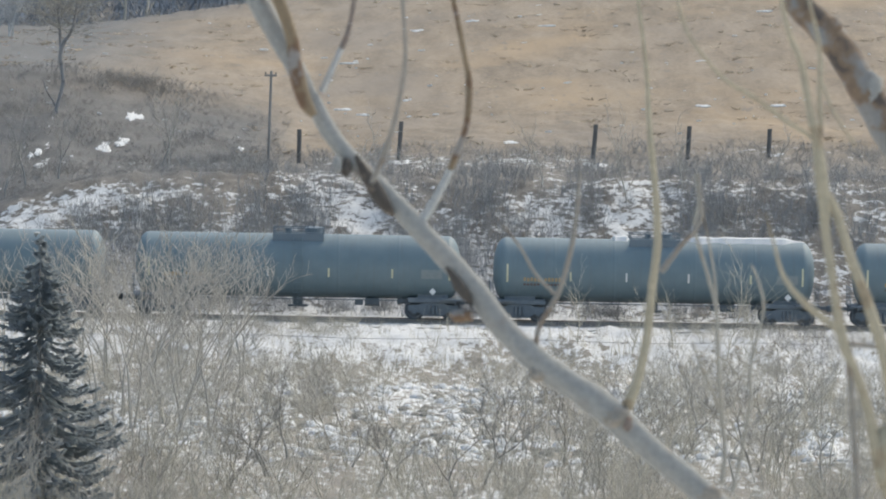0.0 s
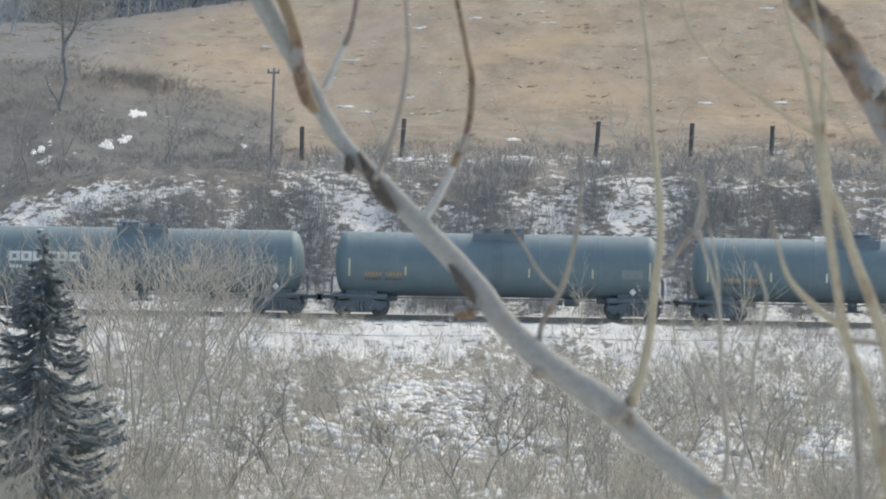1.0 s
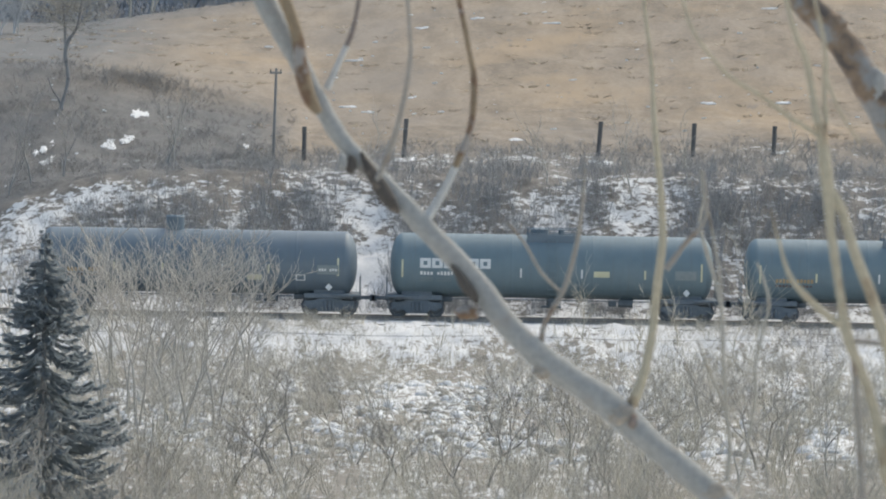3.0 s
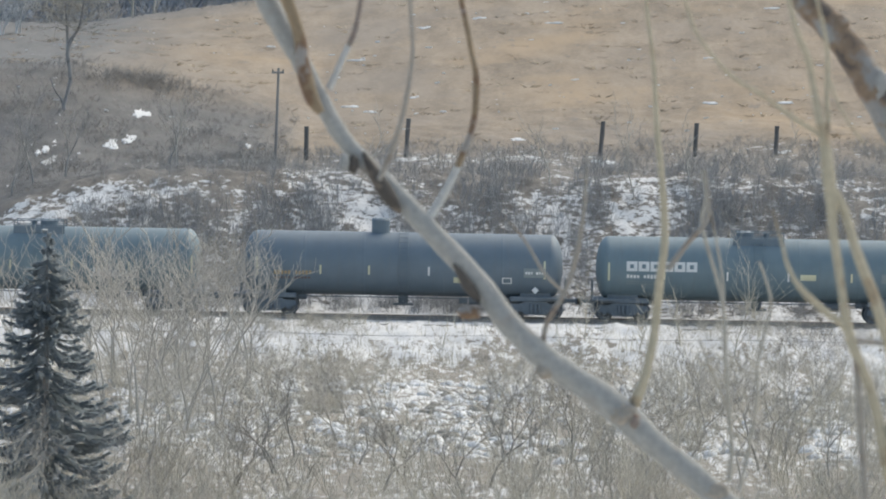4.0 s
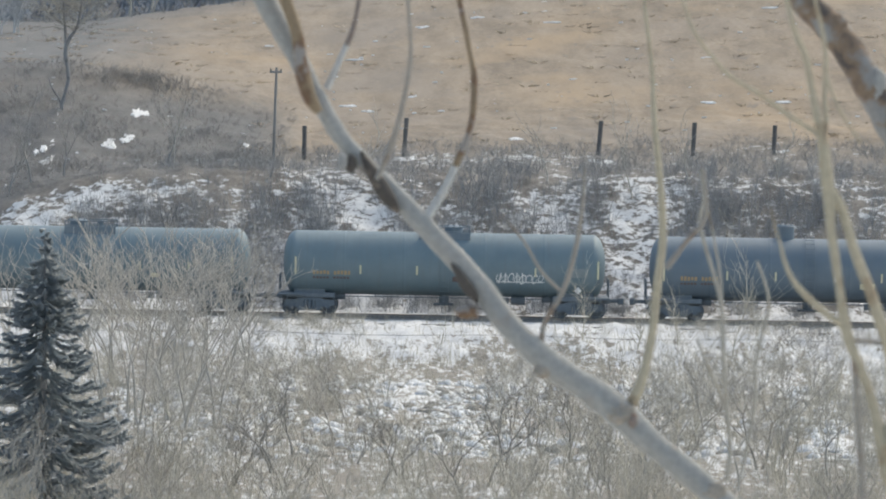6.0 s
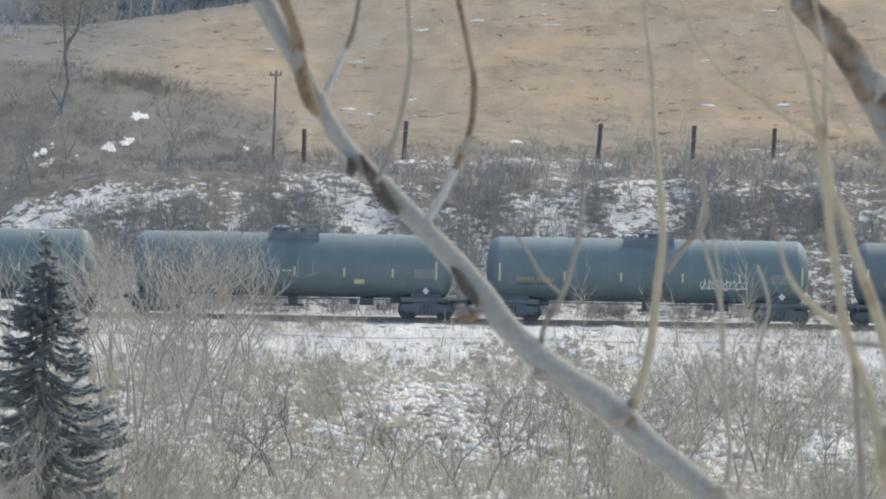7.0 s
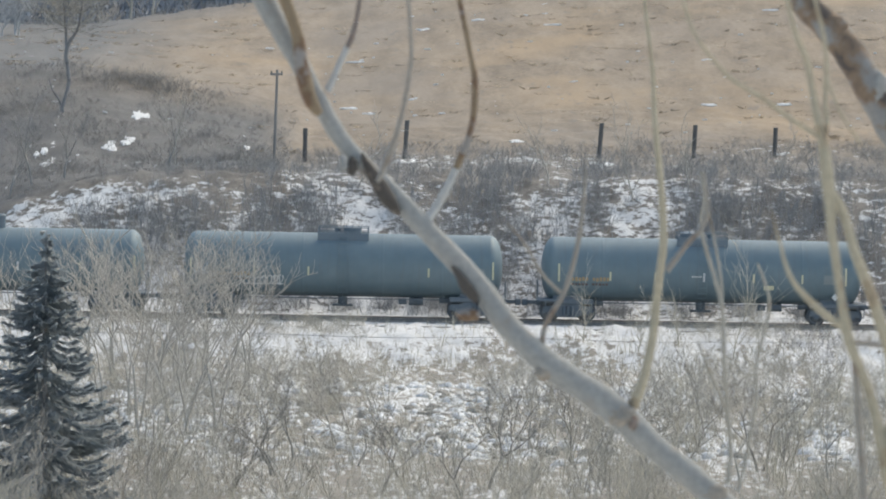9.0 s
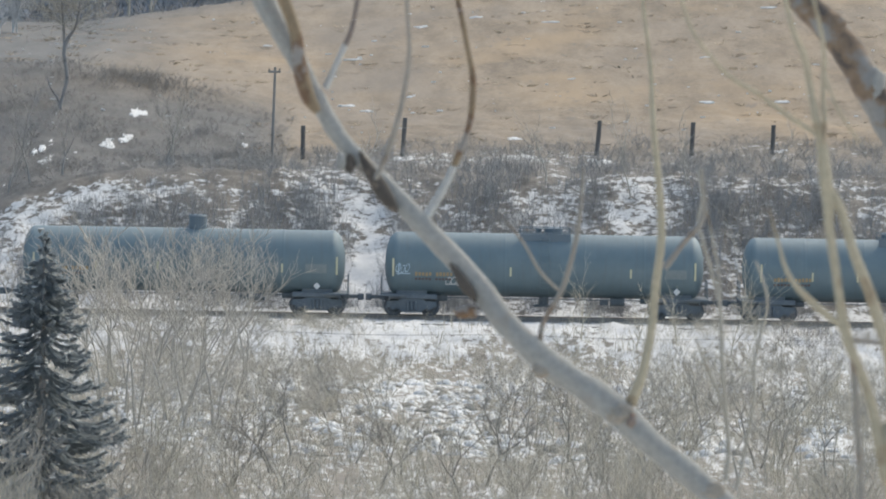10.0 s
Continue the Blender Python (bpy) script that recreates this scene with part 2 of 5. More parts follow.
HILL = {268: (2.0, 5.1, 6.3, 6.5, 6.2, 6.15, 6.35, 6.25),
        285: (6.1, 6.4, 6.5, 6.5, 6.55, 6.9, 7.05, 7.45),
        305: (11.3, 11.2, 10.3, 9.4, 8.5, 8.6, 8.9, 9.2),
        375: (13.7, 14.4, 15.2, 15.9, 16.6, 18.0, 19.0, 20.0),
        440: (12.0, 12.5, 14.0, 16.0, 19.0, 23.0, 25.0, 26.0),
        620: (24.0, 24.0, 24.0, 24.0, 25.0, 28.0, 31.0, 32.0)}
NEAR_Y = (-60, 0, 8, 15, 60, 110, 150, 236, 242, 248, 252.5, 255)
NEAR_Z = (16.0, 13.3, 12.0, 10.8, 4.0, -0.5, -1.5, -1.5, -0.1, -0.1, -0.12, -0.05)


def heights(x, y):
    """The ground's height, without its small unevenness."""
    x, y = np.asarray(x, float), np.asarray(y, float)
    rows = [np.interp(x, COLS, HILL[k]) for k in HILL]
    ys = list(HILL)
    z = np.interp(y, NEAR_Y, NEAR_Z)
    prev_y, prev = 255.0, np.full_like(x, -0.05)
    for yy, r in zip(ys, rows):
        k = np.clip((y - prev_y) / (yy - prev_y), 0, 1)
        z = np.where(y > prev_y, prev + (r - prev) * k, z)
        prev_y, prev = yy, r
    k = np.clip((y - 620) / 900, 0, 1)
    return np.where(y > 620, prev + (10 - prev) * k, z)


def ground_z(x, y):
    return float(heights(np.array([x]), np.array([y]))[0])


def chute(x):
    """Open runs of snow down the cut bank."""
    return np.exp(-((x - 10.4) / 2.0) ** 2) + np.exp(-((x + 3.6) / 0.9) ** 2) + 0.3 * np.exp(-((x + 7.5) / 0.7) ** 2)


def build_ground():
    xs = np.unique(np.concatenate([np.linspace(-2500, -60, 14), np.linspace(-60, -30, 30), np.arange(-30, 30.1, 0.4), np.linspace(30, 60, 30), np.linspace(60, 2500, 14)]))
    ys = np.unique(np.concatenate([np.linspace(-400, 0, 9), np.linspace(0, 160, 60), np.arange(160, 234, 0.8), np.arange(234, 272, 0.22), np.arange(272, 310, 0.5), np.linspace(310, 460, 90), np.linspace(460, 4000, 30)]))
    X, Y = np.meshgrid(xs, ys)
    shape = X.shape
    x, y = X.ravel(), Y.ravel()
    z = sum(heights(x, y + d) for d in (-1.0, 0.0, 1.0)) / 3
    flat = (y > 246.5) & (y < 254)
    z = np.where(flat, -0.14, z)
    rough = np.where((y > 247) & (y < 254), 0.03, np.where((y > 225) & (y <= 247), 0.26, np.where((y > 254) & (y < 272), 0.30, np.where(y > 300, 0.12, 0.16))))
    wob = np.array([noise.noise((a * 0.9, b * 0.7, 0.3)) + 0.5 * noise.noise((a * 2.3, b * 2.0, 7.3)) if abs(a) < 60 and 0 < b < 470 else 0 for a, b in zip(x, y)])
    z = z + rough * wob
    i, j = np.meshgrid(np.arange(shape[0] - 1), np.arange(shape[1] - 1), indexing="ij")
    k = (i * shape[1] + j).ravel()
    ob = quads("ground", np.stack([x, y, z], 1), np.stack([k, k + 1, k + shape[1] + 1, k + shape[1]], 1), GROUND)
    # snow, grass, blank
    # Unseen slope near the camera gets extra snow, to bounce light onto the branches.
    snow = np.interp(y, (0, 140, 170, 205, 226, 235, 240, 243, 246, 249, 251, 253.5, 256, 266, 268.5, 271, 285, 291, 300, 5000),
                     (0.70, 0.42, 0.41, 0.45, 0.47, 0.475, 0.51, 0.58, 0.68, 0.3, 0.3, 0.59, 0.52, 0.41, 0.39, 0.33, 0.34, 0.24, 0.08, 0.05))
    grass = np.interp(y, (0, 268, 284, 292, 300, 5000), (0.3, 0.15, 0.35, 0.85, 1, 1))
    left = np.interp(x, (-11.0, -8.0), (1.0, 0.0)) * np.interp(y, (266, 269, 299, 310), (0, 1, 1, 0))
    grass = (grass * (1 - left) + 0.6 * left) * np.where((y > 430) & (x < 0), 0, 1)
    snow = snow * (1 - left) + 0.14 * left
    low = np.interp(x, (-24, -20, -12), (256, 263.5, 265.3))
    lip = np.clip((y - low) / 1.5, 0, 1) * np.interp(y, (267.4, 268.2), (1, 0)) * np.interp(x, (-25, -22, -13, -11), (0, 1, 1, 0))
    snow = snow + 0.13 * lip
    wide = np.array([noise.noise((a * 0.13, b * 0.08, 4.0)) if abs(a) < 60 and 0 < b < 470 else 0 for a, b in zip(x, y)])
    away = np.abs(x + 0.008 * y) / np.maximum(y, 1)
    snow = snow - 0.015 * np.interp(away, (0.022, 0.045), (0, 1)) * np.interp(y, (228, 238), (1, 0))
    snow = snow - 0.07 * np.exp(-((x / np.maximum(y, 1) + 0.024) / 0.011) ** 2) * np.interp(y, (150, 170, 232, 240), (0, 1, 1, 0))
    snow = snow + np.where((y > 236) & (y < 290), 0.12, 0.03) * wide
    patchy = np.array([noise.noise((a * 0.42, b * 0.3, 9.0)) if abs(a) < 60 and 250 < b < 292 else 0 for a, b in zip(x, y)])
    drift = np.array([noise.noise((a * 0.33, b * 0.055, 2.0)) if abs(a) < 60 and 140 < b < 246 else 0 for a, b in zip(x, y)])
    snow = snow + 0.15 * drift * np.interp(y, (140, 150, 236, 245), (0, 1, 1, 0))
    snow = snow + np.interp(y, (254, 256, 268, 272, 288, 292), (0, 0.10, 0.10, 0.08, 0.08, 0)) * patchy * (1 + 0.4 * lip)
    snow = snow - 0.05 * np.interp(x, (11, 17), (0, 1)) * np.interp(y, (254, 257, 272, 274), (0, 1, 1, 0))
    snow = snow + (0.10 * chute(x) - 0.01) * np.interp(y, (254, 256, 267, 270), (0, 1, 1, 0))
    drab = np.interp(x, (-24, -14), (1, 0)) * np.interp(y, (295, 303), (0, 1))
    drab = np.maximum(drab, left)
    at = ob.data.attributes.new("cover", "FLOAT_COLOR", "POINT")
    at.data.foreach_set("color", np.stack([snow, grass, drab, np.interp(y, (240, 248), (1, 0))], 1).astype(np.float32).ravel())
    return tagged(ob, "snowy valley floor rising to a dry grass hillside", "ground", kind="structure")


# ---------------------------------------------------------------- railway
def build_track():
    bm = bmesh.new()
    n = 240
    prof = ((248.1, -0.16), (248.5, -0.07), (248.9, -0.12), (249.3, -0.17), (250.7, -0.17), (251.2, -0.12), (251.6, -0.07), (252.3, -0.18))
    cols = []
    for i in range(n + 1):
        x = -48 + 96 * i / n
        cols.append([bm.verts.new((x, y + 0.08 * noise.noise((x * 1.7, k, 1)), z + 0.05 * noise.noise((x * 2.9, k, 5)))) for k, (y, z) in enumerate(prof)])
    for a, b in zip(cols, cols[1:]):
        for k in range(len(prof) - 1):
            bm.faces.new((a[k], b[k], b[k + 1], a[k + 1]))
    bed = tagged(part("track_bed", bm, BALLAST), "dark gravel bed under the railway track", "track bed", kind="structure")
    bm = bmesh.new()
    box(bm, -0.115, 0.115, -1.28, 1.28, -0.18, -0.02, 0.012)
    first = part("sleeper", bm, TIE, bed)
    rg = random.Random(12)
    for k in range(96):
        ob = first if k == 0 else new("sleeper", first.data)
        ob.parent = bed
        ob.location = (-26 + 0.545 * k + rg.uniform(-0.02, 0.02), 250 + rg.uniform(-0.03, 0.03), -0.11 + rg.uniform(-0.01, 0.01))
    for y, z in ((249.28, 0.0), (250.72, 0.0), (243.3, -0.14), (244.74, -0.11)):
        bm = bmesh.new()
        box(bm, -48, 48, y - 0.037, y + 0.037, z - 0.04, z)
        box(bm, -48, 48, y - 0.009, y + 0.009, z - 0.15, z - 0.04)
        box(bm, -48, 48, y - 0.075, y + 0.075, z - 0.18, z - 0.15)
        far = y > 247
        tagged(part("rail", bm, RAIL), "rusty steel rail of the main track" if far else "rusty siding rail half buried in snow", "rail", "rails", "structure")


def ring_quads(bm, rings):
    for a, b in zip(rings, rings[1:]):
        for j in range(len(a)):
            bm.faces.new((a[j], a[(j + 1) % len(a)], b[(j + 1) % len(a)], b[j]))


TANK_R, TANK_Z = 1.56, 2.54


def tank_shell(half):
    """A drum with dished heads, jacket seams proud of the sheet."""
    bm = bmesh.new()
    dish = 0.62
    prof = [(-half + dish * (1 - math.cos(t)), TANK_R * math.sin(t) ** 0.88) for t in [math.pi / 2 * k / 10 for k in range(1, 11)]]
    prof.append((-half + dish + 0.03, TANK_R))
    for s in (-0.62, -0.25, 0.25, 0.62):
        x = s * half
        prof += [(x + e, TANK_R + (0.006 if abs(e) < 0.05 else 0)) for e in (-0.09, -0.07, -0.045, 0.045, 0.07, 0.09)]
    prof += [(-x, r) for x, r in reversed(prof[:11])]
    seg = 56
    rings = [[bm.verts.new((x, r * math.sin(2 * math.pi * j / seg), TANK_Z + r * math.cos(2 * math.pi * j / seg))) for j in range(seg)] for x, r in prof]
    ring_quads(bm, rings)
    bm.faces.new(reversed(rings[0]))
    bm.faces.new(rings[-1])
    bmesh.ops.recalc_face_normals(bm, faces=bm.faces)
    for f in bm.faces:
        f.smooth = True
    return bm


def patch(bm, x0, x1, z0, z1, out=0.014, lean=0.0):
    """A thin sheet laid on the near side of the drum; lean shifts its top along the car."""
    rows = []
    for k in range(4):
        z = z0 + (z1 - z0) * k / 3
        s = lean * k / 3
        dz = z - TANK_Z
        y = -math.sqrt(max(0.01, (TANK_R + out) ** 2 - dz * dz))
        rows.append([bm.verts.new((x, y, z)) for x in (x0 + s, x1 + s)] + [bm.verts.new((x, y + 0.012, z)) for x in (x1 + s, x0 + s)])
    for a, b in zip(rows, rows[1:]):
        for j in range(4):
            bm.faces.new((a[j], a[(j + 1) % 4], b[(j + 1) % 4], b[j]))
    bm.faces.new(rows[0][::-1])
    bm.faces.new(rows[-1])


def sheet(name, parent, material, x0, x1, z0, z1, label="", lean=0.0):
    bm = bmesh.new()
    patch(bm, x0, x1, z0, z1, lean=lean)
    return part(name, bm, material, parent, label)


def bars(name, parent, material, x0, x1, z0, z1, rng, count, label="", lean=0.0):
    """Unreadable writing as a row of plain bars."""
    bm = bmesh.new()
    w = (x1 - x0) / count
    for i in range(count):
        if count > 5 and i == round(count * 0.42):
            continue
        patch(bm, x0 + i * w + 0.12 * w, x0 + i * w + w * 0.82, z0 + rng.uniform(0, 0.18) * (z1 - z0), z1 - rng.uniform(0, 0.18) * (z1 - z0), lean=lean)
    return tagged(part(name, bm, material, parent, label), kind="stuff")


def scrawl(name, parent, material, x0, x1, z0, z1, rng, label):
    """Spray-painted marks that cannot be read: leaning bars crossed by a long one."""
    bm = bmesh.new()
    n = max(3, int((x1 - x0) / 0.27))
    for i in range(n):
        x = x0 + (x1 - x0) * (i + 0.5) / n
        h = (z1 - z0) * rng.uniform(0.32, 0.5)
        zc = (z0 + z1) / 2 + rng.uniform(-0.12, 0.12) * (z1 - z0)
        w = (x1 - x0) / n * rng.uniform(0.4, 0.62)
        rings = []
        gap = rng.randrange(14)
        for rad in (1.0, 0.74):
            ring = []
            for k in range(12):
                a = 2 * math.pi * k / 12
                z = zc + h * rad * math.sin(a)
                ring.append(bm.verts.new((x + w * rad * math.cos(a) + 0.25 * (z - zc), -math.sqrt((TANK_R + 0.008) ** 2 - (z - TANK_Z) ** 2), z)))
            rings.append(ring)
        for k in range(12):
            if k != gap:
                bm.faces.new((rings[0][k], rings[0][(k + 1) % 12], rings[1][(k + 1) % 12], rings[1][k]))
        if rng.random() < 0.5:
            patch(bm, x - 0.03, x + 0.03, z0, z1, lean=rng.uniform(-0.1, 0.15))
    patch(bm, x0, x1, z0 + 0.04, z0 + 0.09, lean=0.05)
    return part(name, bm, material, parent, label)


def wheelset(parent, x):
    bm = bmesh.new()
    seg = 20
    for y in (-0.72, 0.72):
        s = 1 if y > 0 else -1
        rings = []
        for dy, r in ((-0.10, 0.49), (-0.07, 0.49), (-0.06, 0.455), (0.07, 0.445), (0.07, 0.36), (0.03, 0.33), (0.03, 0.12), (0.09, 0.11)):
            rings.append([bm.verts.new((r * math.cos(2 * math.pi * j / seg), y + s * dy, r * math.sin(2 * math.pi * j / seg))) for j in range(seg)])
        ring_quads(bm, rings)
        bm.faces.new(rings[0])
        bm.faces.new(rings[-1])
        for j in range(4):
            a = j * math.pi / 2
            box(bm, 0.2 * math.cos(a) - 0.05, 0.2 * math.cos(a) + 0.05, y + s * 0.02, y + s * 0.05, 0.2 * math.sin(a) - 0.05, 0.2 * math.sin(a) + 0.05)
    rod(bm, (0, -0.82, 0), (0, 0.82, 0), 0.08, 10)
    bmesh.ops.recalc_face_normals(bm, faces=bm.faces)
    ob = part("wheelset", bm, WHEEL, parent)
    ob.location = (x, 0, 0.455)
    return ob


def side_frame(parent, y):
    bm = bmesh.new()
    out = ((-1.24, 0.46), (-1.20, 0.72), (-0.66, 0.76), (-0.44, 0.92), (0.44, 0.92), (0.66, 0.76), (1.20, 0.72), (1.24, 0.46), (0.74, 0.40), (0.46, 0.20), (-0.46, 0.20), (-0.74, 0.40))
    for s in (-0.07, 0.07):
        bm.faces.new([bm.verts.new((x, y + s, z)) for x, z in out])
    bm.verts.ensure_lookup_table()
    n = len(out)
    for j in range(n):
        bm.faces.new((bm.verts[j], bm.verts[(j + 1) % n], bm.verts[n + (j + 1) % n], bm.verts[n + j]))
    for x in (-0.89, 0.89):
        rod(bm, (x, y - 0.14, 0.455), (x, y + 0.14, 0.455), 0.15, 12)
    for x in (-0.2, 0.0, 0.2):
        rod(bm, (x, y - 0.11, 0.32), (x, y - 0.11, 0.72), 0.075, 8)
    bmesh.ops.recalc_face_normals(bm, faces=bm.faces)
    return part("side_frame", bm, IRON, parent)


def crown_platform(car, top, rng):
    """A railed platform round the dome and its relief valve."""
    pw = 1.25
    for y in (-0.95, 0.55):
        e = y if y < 0 else y + 0.4
        bm = bmesh.new()
        box(bm, -pw, pw, y, y + 0.4, top - 0.18, top - 0.13, 0.01)
        box(bm, -pw, pw, e - 0.015, e + 0.015, top - 0.40, top + 0.03)
        part("walkway", bm, DARK_TANK, car, "dark grated crown walkway")
        bm = bmesh.new()
        for k in range(4):
            x = -pw + 0.04 + (2 * pw - 0.08) * k / 3
            rod(bm, (x, e, top - 0.15), (x, e, top + 0.30), 0.022, 6)
        for z in (top + 0.08, top + 0.30):
            rod(bm, (-pw, e, z), (pw, e, z), 0.022, 6)
        part("crown_rail", bm, DARK_TANK, car)
    bm = bmesh.new()
    dx = rng.choice((-0.5, 0.35, 0.6)) * pw
    rod(bm, (dx, 0, top - 0.12), (dx, 0, top + 0.30), 0.44, 20)
    rod(bm, (dx, 0, top + 0.30), (dx, 0, top + 0.36), 0.48, 20, 0.30)
    for k in range(8):
        a = k * math.pi / 4
        rod(bm, (dx + 0.42 * math.cos(a), 0.42 * math.sin(a), top + 0.22), (dx + 0.42 * math.cos(a), 0.42 * math.sin(a), top + 0.38), 0.03, 6)
    part("dome", bm, DARK_TANK, car)
    bm = bmesh.new()
    rod(bm, (-dx * 0.7, 0.1, top - 0.1), (-dx * 0.7, 0.1, top + 0.22), 0.14, 12)
    rod(bm, (-dx * 0.7, 0.1, top + 0.22), (-dx * 0.7, 0.1, top + 0.28), 0.2, 12)
    part("relief_valve", bm, DARK_TANK, car)


def tank_car(length, paint, label, rng, turret=None):
    """A tank car at the origin, its rails' top at 0; returns the car and its wheelsets.
    turret: where along the crown a bare fittings housing stands instead of a railed platform."""
    half = length / 2
    car = thing("tank_car", label, "tank car", "tank cars of the train")
    part("tank", tank_shell(half + 0.08), paint, car)
    # crown: a bare housing, or a platform with rails round the dome
    top = TANK_Z + TANK_R
    if turret is not None:
        bm = bmesh.new()
        rod(bm, (turret, 0, top - 0.12), (turret, 0, top + 0.58), 0.44, 20)
        rod(bm, (turret, 0, top + 0.58), (turret, 0, top + 0.66), 0.48, 20, 0.42)
        for k in range(8):
            a = k * math.pi / 4
            rod(bm, (turret + 0.38 * math.cos(a), 0.38 * math.sin(a), top + 0.54), (turret + 0.38 * math.cos(a), 0.38 * math.sin(a), top + 0.69), 0.03, 6)
        part("dome", bm, DARK_TANK, car, "tall dark fittings housing")
    else:
        crown_platform(car, top, rng)
    # ladder on the near side
    bm = bmesh.new()
    for x in (-0.22, 0.22):
        last = None
        for k in range(9):
            a = math.radians(8 + 17 * k)
            p = (x, -(TANK_R + 0.12) * math.sin(a), TANK_Z + (TANK_R + 0.12) * math.cos(a))
            if last:
                rod(bm, last, p, 0.016, 5)
            last = p
    for k in range(12):
        a = math.radians(14 + 11.5 * k)
        y, z = -(TANK_R + 0.12) * math.sin(a), TANK_Z + (TANK_R + 0.12) * math.cos(a)
        rod(bm, (-0.22, y, z), (0.22, y, z), 0.012, 5)
    part("ladder", bm, paint, car)
    wheels = []
    for s in (-1, 1):
        xe = s * half
        bm = bmesh.new()
        a, b = sorted((xe - s * 3.0, xe + s * 0.30))
        box(bm, a, b, -0.28, 0.28, 0.74, 1.06, 0.02)
        # Bolster box widened beyond a real one, to fill hazy shade above the bogie.
        a, b = sorted((xe - s * 2.5, xe - s * 0.1))
        box(bm, a, b, -1.12, 1.12, 0.84, 1.10, 0.04)
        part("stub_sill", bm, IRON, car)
        bm = bmesh.new()
        x = xe - s * 1.25
        pts = [(0.95, 0.98)] + [(1.45 * math.sin(t), TANK_Z - (TANK_R - 0.02) * math.cos(t)) for t in (0.64, 0.5, 0.35, 0.18, 0.0, -0.18, -0.35, -0.5, -0.64)] + [(-0.95, 0.98)]
        f1 = [bm.verts.new((x - 0.75, y, z)) for y, z in pts]
        f2 = [bm.verts.new((x + 0.75, y, z)) for y, z in pts]
        bm.faces.new(f1)
        bm.faces.new(f2[::-1])
        ring_quads(bm, [f1, f2])
        bmesh.ops.recalc_face_normals(bm, faces=bm.faces)
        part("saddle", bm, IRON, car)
        bm = bmesh.new()
        a, b = sorted((xe + s * 0.28, xe + s * 0.78))
        box(bm, a, b, -0.09, 0.09, 0.78, 0.96, 0.02)
        a, b = sorted((xe + s * 0.72, xe + s * 1.02))
        box(bm, a, b, -0.17, 0.15, 0.70, 1.02, 0.04)
        part("coupler", bm, IRON, car)
        bm = bmesh.new()
        a, b = sorted((xe - s * 0.9, xe + s * 0.28))
        box(bm, a, b, -1.45, 1.45, 0.98, 1.07, 0.01)
        for y in (-1.42, 1.42):
            box(bm, xe - 0.16, xe + 0.16, y - 0.02, y + 0.02, 0.42, 0.46)
            for q in (-0.15, 0.15):
                rod(bm, (xe + q, y, 0.42), (xe + q, y, 1.05), 0.018, 5)
        for y in (-1.35, -0.45, 0.45, 1.35):
            rod(bm, (xe + s * 0.24, y, 1.05), (xe + s * 0.24, y, 1.95), 0.02, 6)
        for z in (1.5, 1.95):
            rod(bm, (xe + s * 0.24, -1.35, z), (xe + s * 0.24, 1.35, z), 0.02, 6)
        part("end_platform", bm, IRON, car)
        bog = new("bogie")
        bog.parent = car
        bog.location = (xe - s * 1.25, 0, 0)
        boxed("bolster", (-0.22, 0.22, -1.05, 1.05, 0.42, 0.78), IRON, bog, bevel=0.03)
        bm = bmesh.new()
        for x in (-0.36, 0.36):
            box(bm, x - 0.06, x + 0.06, -0.85, 0.85, 0.26, 0.50, 0.02)
        rod(bm, (-0.5, -0.2, 0.40), (0.5, -0.2, 0.40), 0.04, 6)
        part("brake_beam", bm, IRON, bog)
        side_frame(bog, -0.99)
        side_frame(bog, 0.99)
        wheels += [wheelset(bog, -0.89), wheelset(bog, 0.89)]
    # belly: outlet skid, brake rigging, long running rods
    bm = bmesh.new()
    rod(bm, (0, 0, 0.55), (0, 0, 1.05), 0.24, 14)
    box(bm, -0.5, 0.5, -0.22, 0.22, 0.52, 0.62, 0.03)
    rod(bm, (0.0, -0.9, 0.72), (0.0, 0.0, 0.72), 0.03, 6)
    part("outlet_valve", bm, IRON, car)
    bm = bmesh.new()
    rod(bm, (half * 0.42, -0.35, 0.82), (half * 0.42 + 0.7, -0.35, 0.82), 0.2, 14)
    box(bm, half * 0.42 - 0.5, half * 0.42 - 0.1, -0.5, -0.2, 0.66, 0.95, 0.03)
    part("brake_cylinder", bm, IRON, car)
    bm = bmesh.new()
    rod(bm, (-half + 2.6, -0.8, 0.93), (half - 2.6, -0.8, 0.93), 0.025, 6)
    for k in range(7):
        x = -half + 2.8 + (length - 5.6) * k / 6
        rod(bm, (x, -0.8, 0.93), (x, -0.75, 1.16), 0.015, 5)
    part("brake_pipe", bm, IRON, car)
    return car, wheels


PX = 36.2
